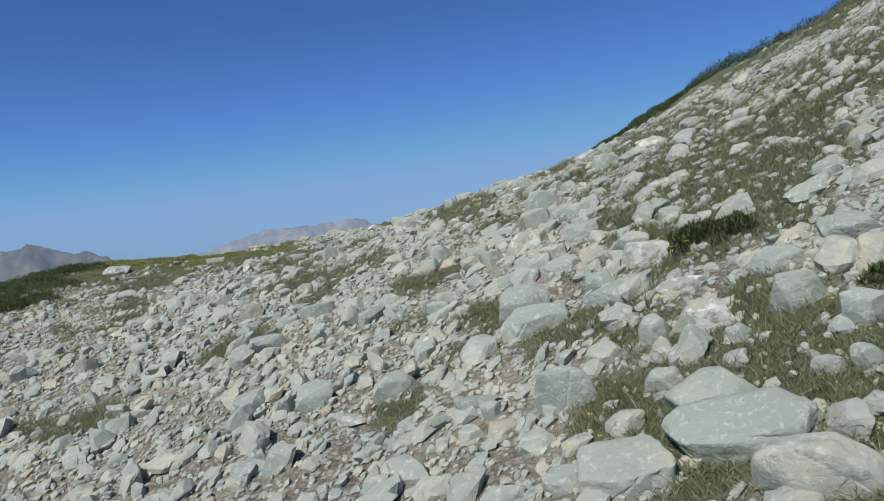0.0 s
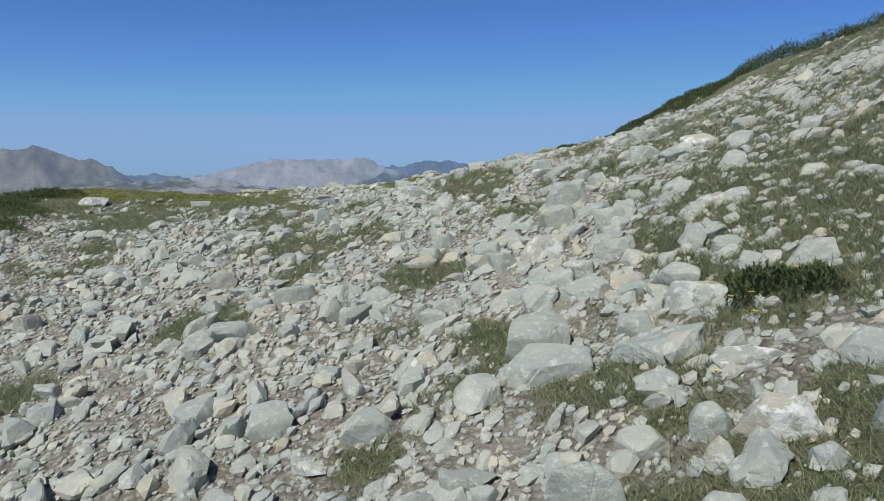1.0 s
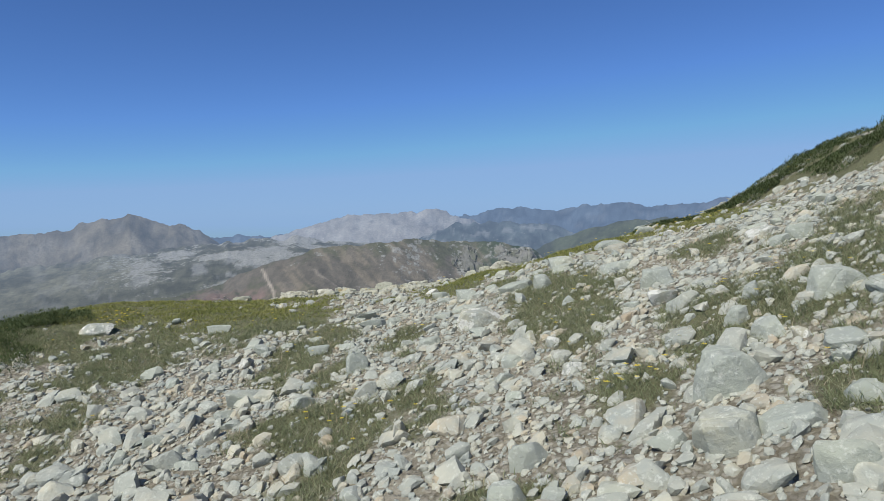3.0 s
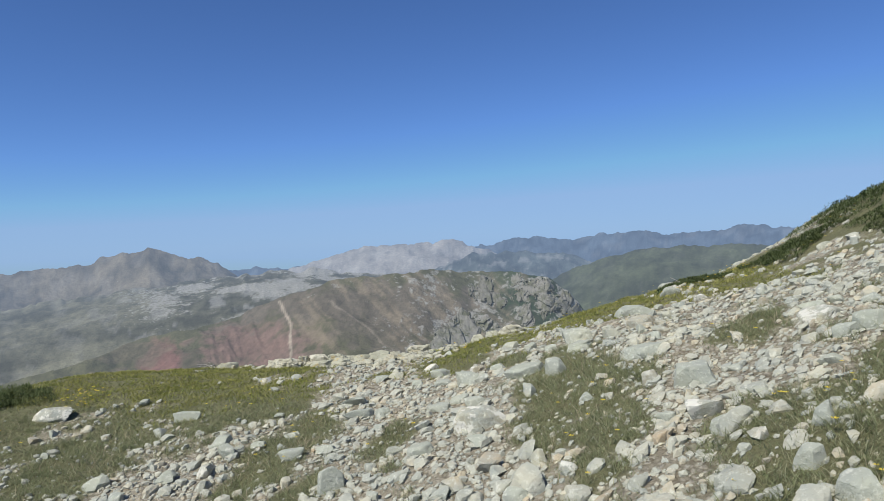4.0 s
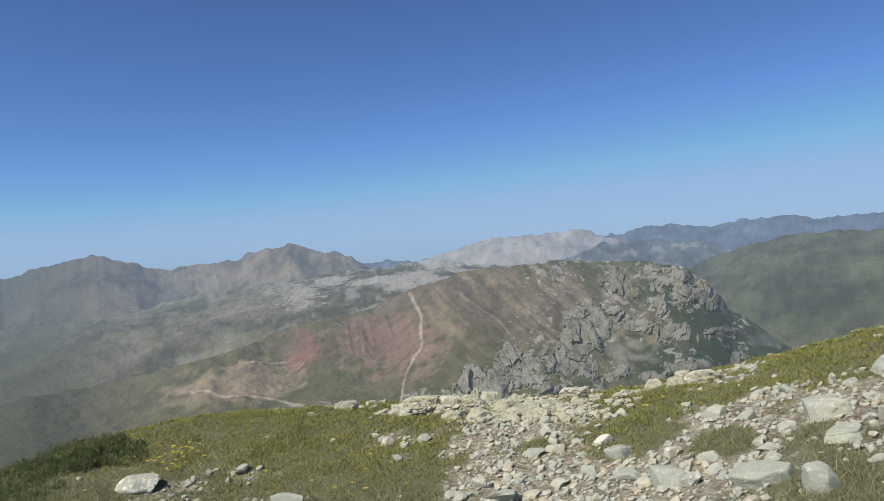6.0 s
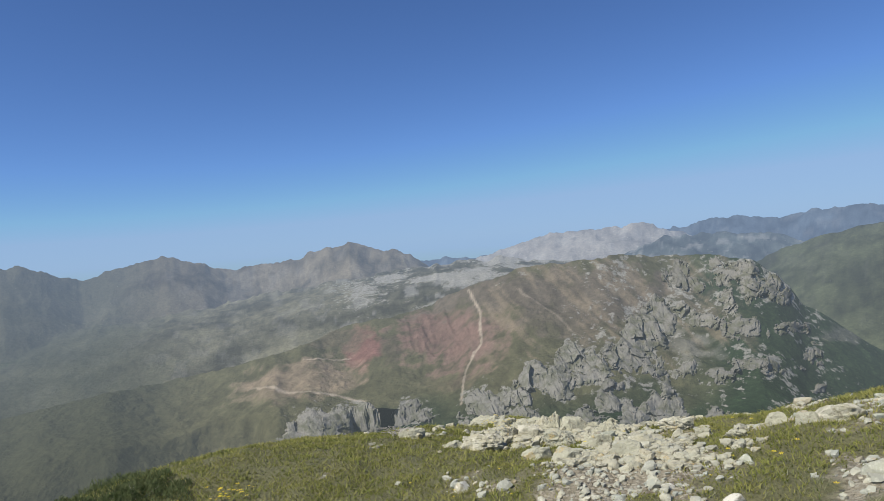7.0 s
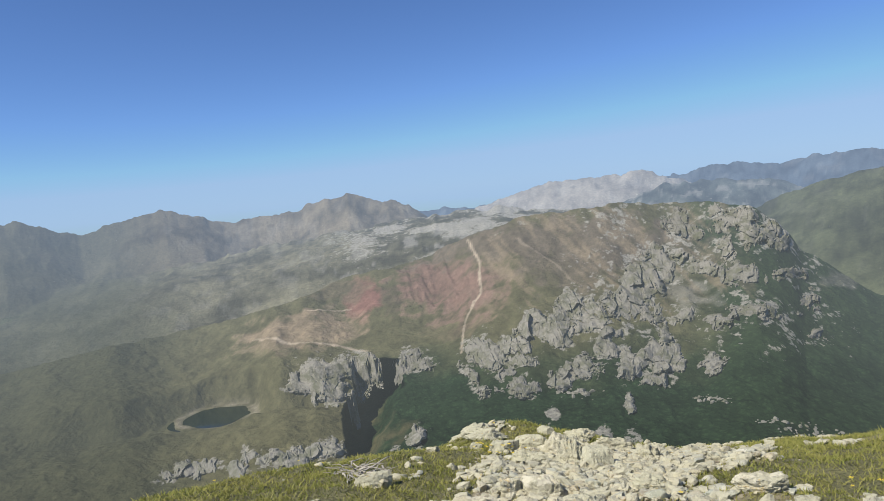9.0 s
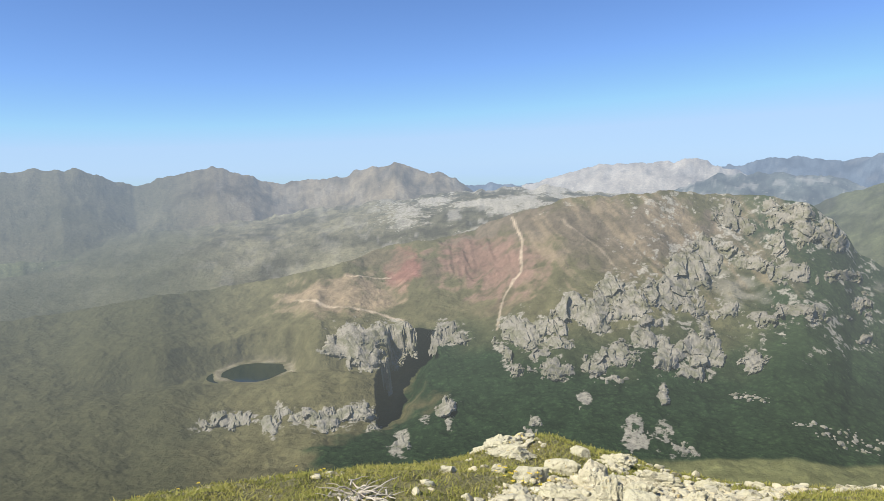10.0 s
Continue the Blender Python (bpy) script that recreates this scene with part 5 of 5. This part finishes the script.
def flowers():
    """Small five-petalled yellow flowers on the turf."""
    rng = np.random.default_rng(71)
    x, y = rng.uniform(-6, 6, 9000), rng.uniform(1.5, 13, 9000)
    keep = in_view(x, y) & (turf_cover(x, y) > 0.5) & (fbm(x * 1.1, y * 1.1, 3, 101) > 0.12)
    x, y = x[keep][:240], y[keep][:240]
    for cx, cy, spread, n in ((-3.45, 12.55, 0.09, 22), (-4.05, 13.75, 0.07, 16), (0.46, 6.21, 0.05, 6), (0.33, 6.19, 0.05, 5), (1.22, 3.8, 0.12, 9),
                              (-1.05, 6.5, 0.15, 12), (1.25, 6.9, 0.2, 12), (0.42, 2.6, 0.05, 4), (1.75, 11.2, 0.5, 60), (-4.3, 9.4, 0.12, 40)):
        x, y = np.concatenate([x, rng.normal(cx, spread, n)]), np.concatenate([y, rng.normal(cy, spread, n)])
    g = ground_height(x, y) + rng.uniform(0.03, 0.08, len(x))
    verts, faces = [], []
    for cx, cy, cz, s in zip(x, y, g, rng.uniform(0.009, 0.017, len(x))):
        turn = rng.uniform(0, 6)
        for p in range(5):
            a = turn + p * 2 * math.pi / 5
            b = len(verts)
            for rad, off, up in ((0.1, 0, 0), (0.75, -0.45, 0.25), (1.15, 0, 0.3), (0.75, 0.45, 0.25)):
                verts.append((cx + s * rad * math.cos(a + off), cy + s * rad * math.sin(a + off), cz + s * up))
            faces.append((b, b + 1, b + 2, b + 3))
    v = np.array(verts)
    tagged(sheet("wildflowers", v[:, 0], v[:, 1], v[:, 2], np.array(faces), PETAL, False), "small yellow wildflowers scattered over the turf", "flowers", kind="stuff")


flowers()


def part(name, v, f, mat, parent, label=""):
    ob = sheet(name, v[:, 0], v[:, 1], v[:, 2], f, mat)
    ob.parent = parent
    return tagged(ob, label)


def twig(path, thick, sides=5):
    """A tapering tube along a bent path."""
    n = len(path)
    v, f = [], []
    for i, p in enumerate(path):
        t = (path[min(i + 1, n - 1)] - path[max(i - 1, 0)]).normalized()
        u = t.orthogonal().normalized()
        w = t.cross(u)
        r = thick * (1 - 0.85 * i / (n - 1))
        for k in range(sides):
            a = 2 * math.pi * k / sides
            v.append((p + u * r * math.cos(a) + w * r * math.sin(a))[:])
    for i in range(n - 1):
        for k in range(sides):
            a, b = i * sides + k, i * sides + (k + 1) % sides
            f.append((a, b, b + sides, a + sides))
    return np.array(v), np.array(f)


def crooked(rng, start, way, length, steps=7, kink=0.35):
    pts, p, w = [Vector(start)], Vector(start), Vector(way).normalized()
    for _ in range(steps):
        w = (w + Vector(rng.normal(0, kink, 3))).normalized()
        p = p + w * (length / steps)
        pts.append(p.copy())
    return pts


def shrub(x, y, wide, tall, leaves, seed, label, name="shrub"):
    """A low cushion: woody stems under a crown of many small upright leaves."""
    rng = np.random.default_rng(seed)
    z = ground_at(x, y)
    base = tagged(new(name), label, "shrub", "low shrubs")
    base.location = (x, y, z)
    sv, sf, n = [], [], 0
    for _ in range(14):
        a = rng.uniform(0, 2 * math.pi)
        v, f = twig(crooked(rng, (0, 0, 0), (math.cos(a), math.sin(a), 0.1), min(0.32 * wide, 0.2), 5, 0.1), 0.006, 4)
        sv.append(v), sf.append(f + n)
        n += len(v)
    part("stems", np.concatenate(sv), np.concatenate(sf), DEADWOOD, base, "thin woody stems")
    a, q = rng.uniform(0, 2 * math.pi, leaves), np.sqrt(rng.random(leaves))
    edge = 0.5 * wide * (0.8 + 0.25 * np.sin(a * 3 + seed) + 0.15 * np.sin(a * 7 + 2 * seed))
    lx, ly = np.cos(a) * q * edge, np.sin(a) * q * edge
    lump = 0.65 + 0.45 * fbm((lx + x) * 9, (ly + y) * 9, 3, seed)
    fall = ground_height(lx + x, ly + y) - z
    lz = fall + tall * lump * np.sqrt(np.clip(1 - 0.85 * q * q, 0, 1)) * rng.uniform(0.35, 1.0, leaves)
    t, s = rng.uniform(0, 2 * math.pi, leaves), rng.uniform(0.5, 1.2, leaves)
    long, w = 0.030 * s, 0.0045 * s
    ox, oy = np.cos(t) * long * 0.7, np.sin(t) * long * 0.7
    v = np.stack([np.stack([lx - np.sin(t) * w, ly + np.cos(t) * w, lz], -1), np.stack([lx + np.sin(t) * w, ly - np.cos(t) * w, lz], -1),
                  np.stack([lx + ox, ly + oy, lz + long * 0.8], -1)], 1).reshape(-1, 3)
    part("foliage", v, np.arange(leaves * 3).reshape(-1, 3), NEEDLE, base, "dense small dark green leaves")
    return base


shrub(1.22, 3.82, 0.30, 0.11, 2400, 3, "dark green cushion shrub with yellow flowers among boulders")
shrub(1.38, 3.70, 0.22, 0.09, 1400, 4, "dark green cushion shrub between boulders on the scree")
shrub(1.62, 2.75, 0.34, 0.08, 3000, 6, "low green shrub beside a limestone boulder")
for k, (sx, sy, sw, st) in enumerate(((3.4, 11.9, 1.4, 0.18), (3.3, 10.4, 1.3, 0.12), (4.3, 10.9, 1.5, 0.22), (5.4, 11.2, 1.7, 0.25), (6.6, 11.3, 1.8, 0.26), (4.9, 10.0, 1.3, 0.22),
                                      (2.5, 11.3, 1.0, 0.16), (6.3, 10.0, 1.5, 0.25), (1.5, 11.5, 0.8, 0.10))):
    shrub(sx, sy, sw, st * (1.5 if sx > 4 else 0.95), 8000, 20 + k, "wide dark green juniper mat on the upper crest", "juniper_shrub")


for k, (sx, sy, sw, st) in enumerate(((-4.95, 8.1, 1.5, 0.15), (-5.9, 7.4, 1.8, 0.17), (-5.7, 9.15, 1.5, 0.15), (-6.9, 8.4, 2.0, 0.18), (-4.6, 7.35, 0.9, 0.11), (-5.05, 9.3, 0.9, 0.11))):
    shrub(sx, sy, sw, st, 7500, 40 + k, "dark green juniper mat on the falling edge of the slope", "juniper_shrub")


def dead_shrub(x, y):
    """Bleached dead juniper branches lying on the turf."""
    rng = np.random.default_rng(88)
    base = tagged(new("dead_shrub"), "bleached grey dead juniper branches lying on turf", "dead shrub")
    base.location = (x, y, ground_at(x, y))
    for _ in range(38):
        a = rng.uniform(0, 2 * math.pi)
        path = crooked(rng, (rng.normal(0, 0.08), rng.normal(0, 0.06), 0.02), (math.cos(a), 0.6 * math.sin(a), rng.uniform(0.0, 0.12)), rng.uniform(0.14, 0.34), 7, 0.3)
        for p in path:
            low = ground_at(x + p.x, y + p.y) - base.location.z + 0.01
            p.z = min(max(p.z, low), low + 0.06)
        v, f = twig(path, rng.uniform(0.004, 0.009), 5)
        part("branch", v, f, DEADWOOD, base)


dead_shrub(-4.1, 11.6)
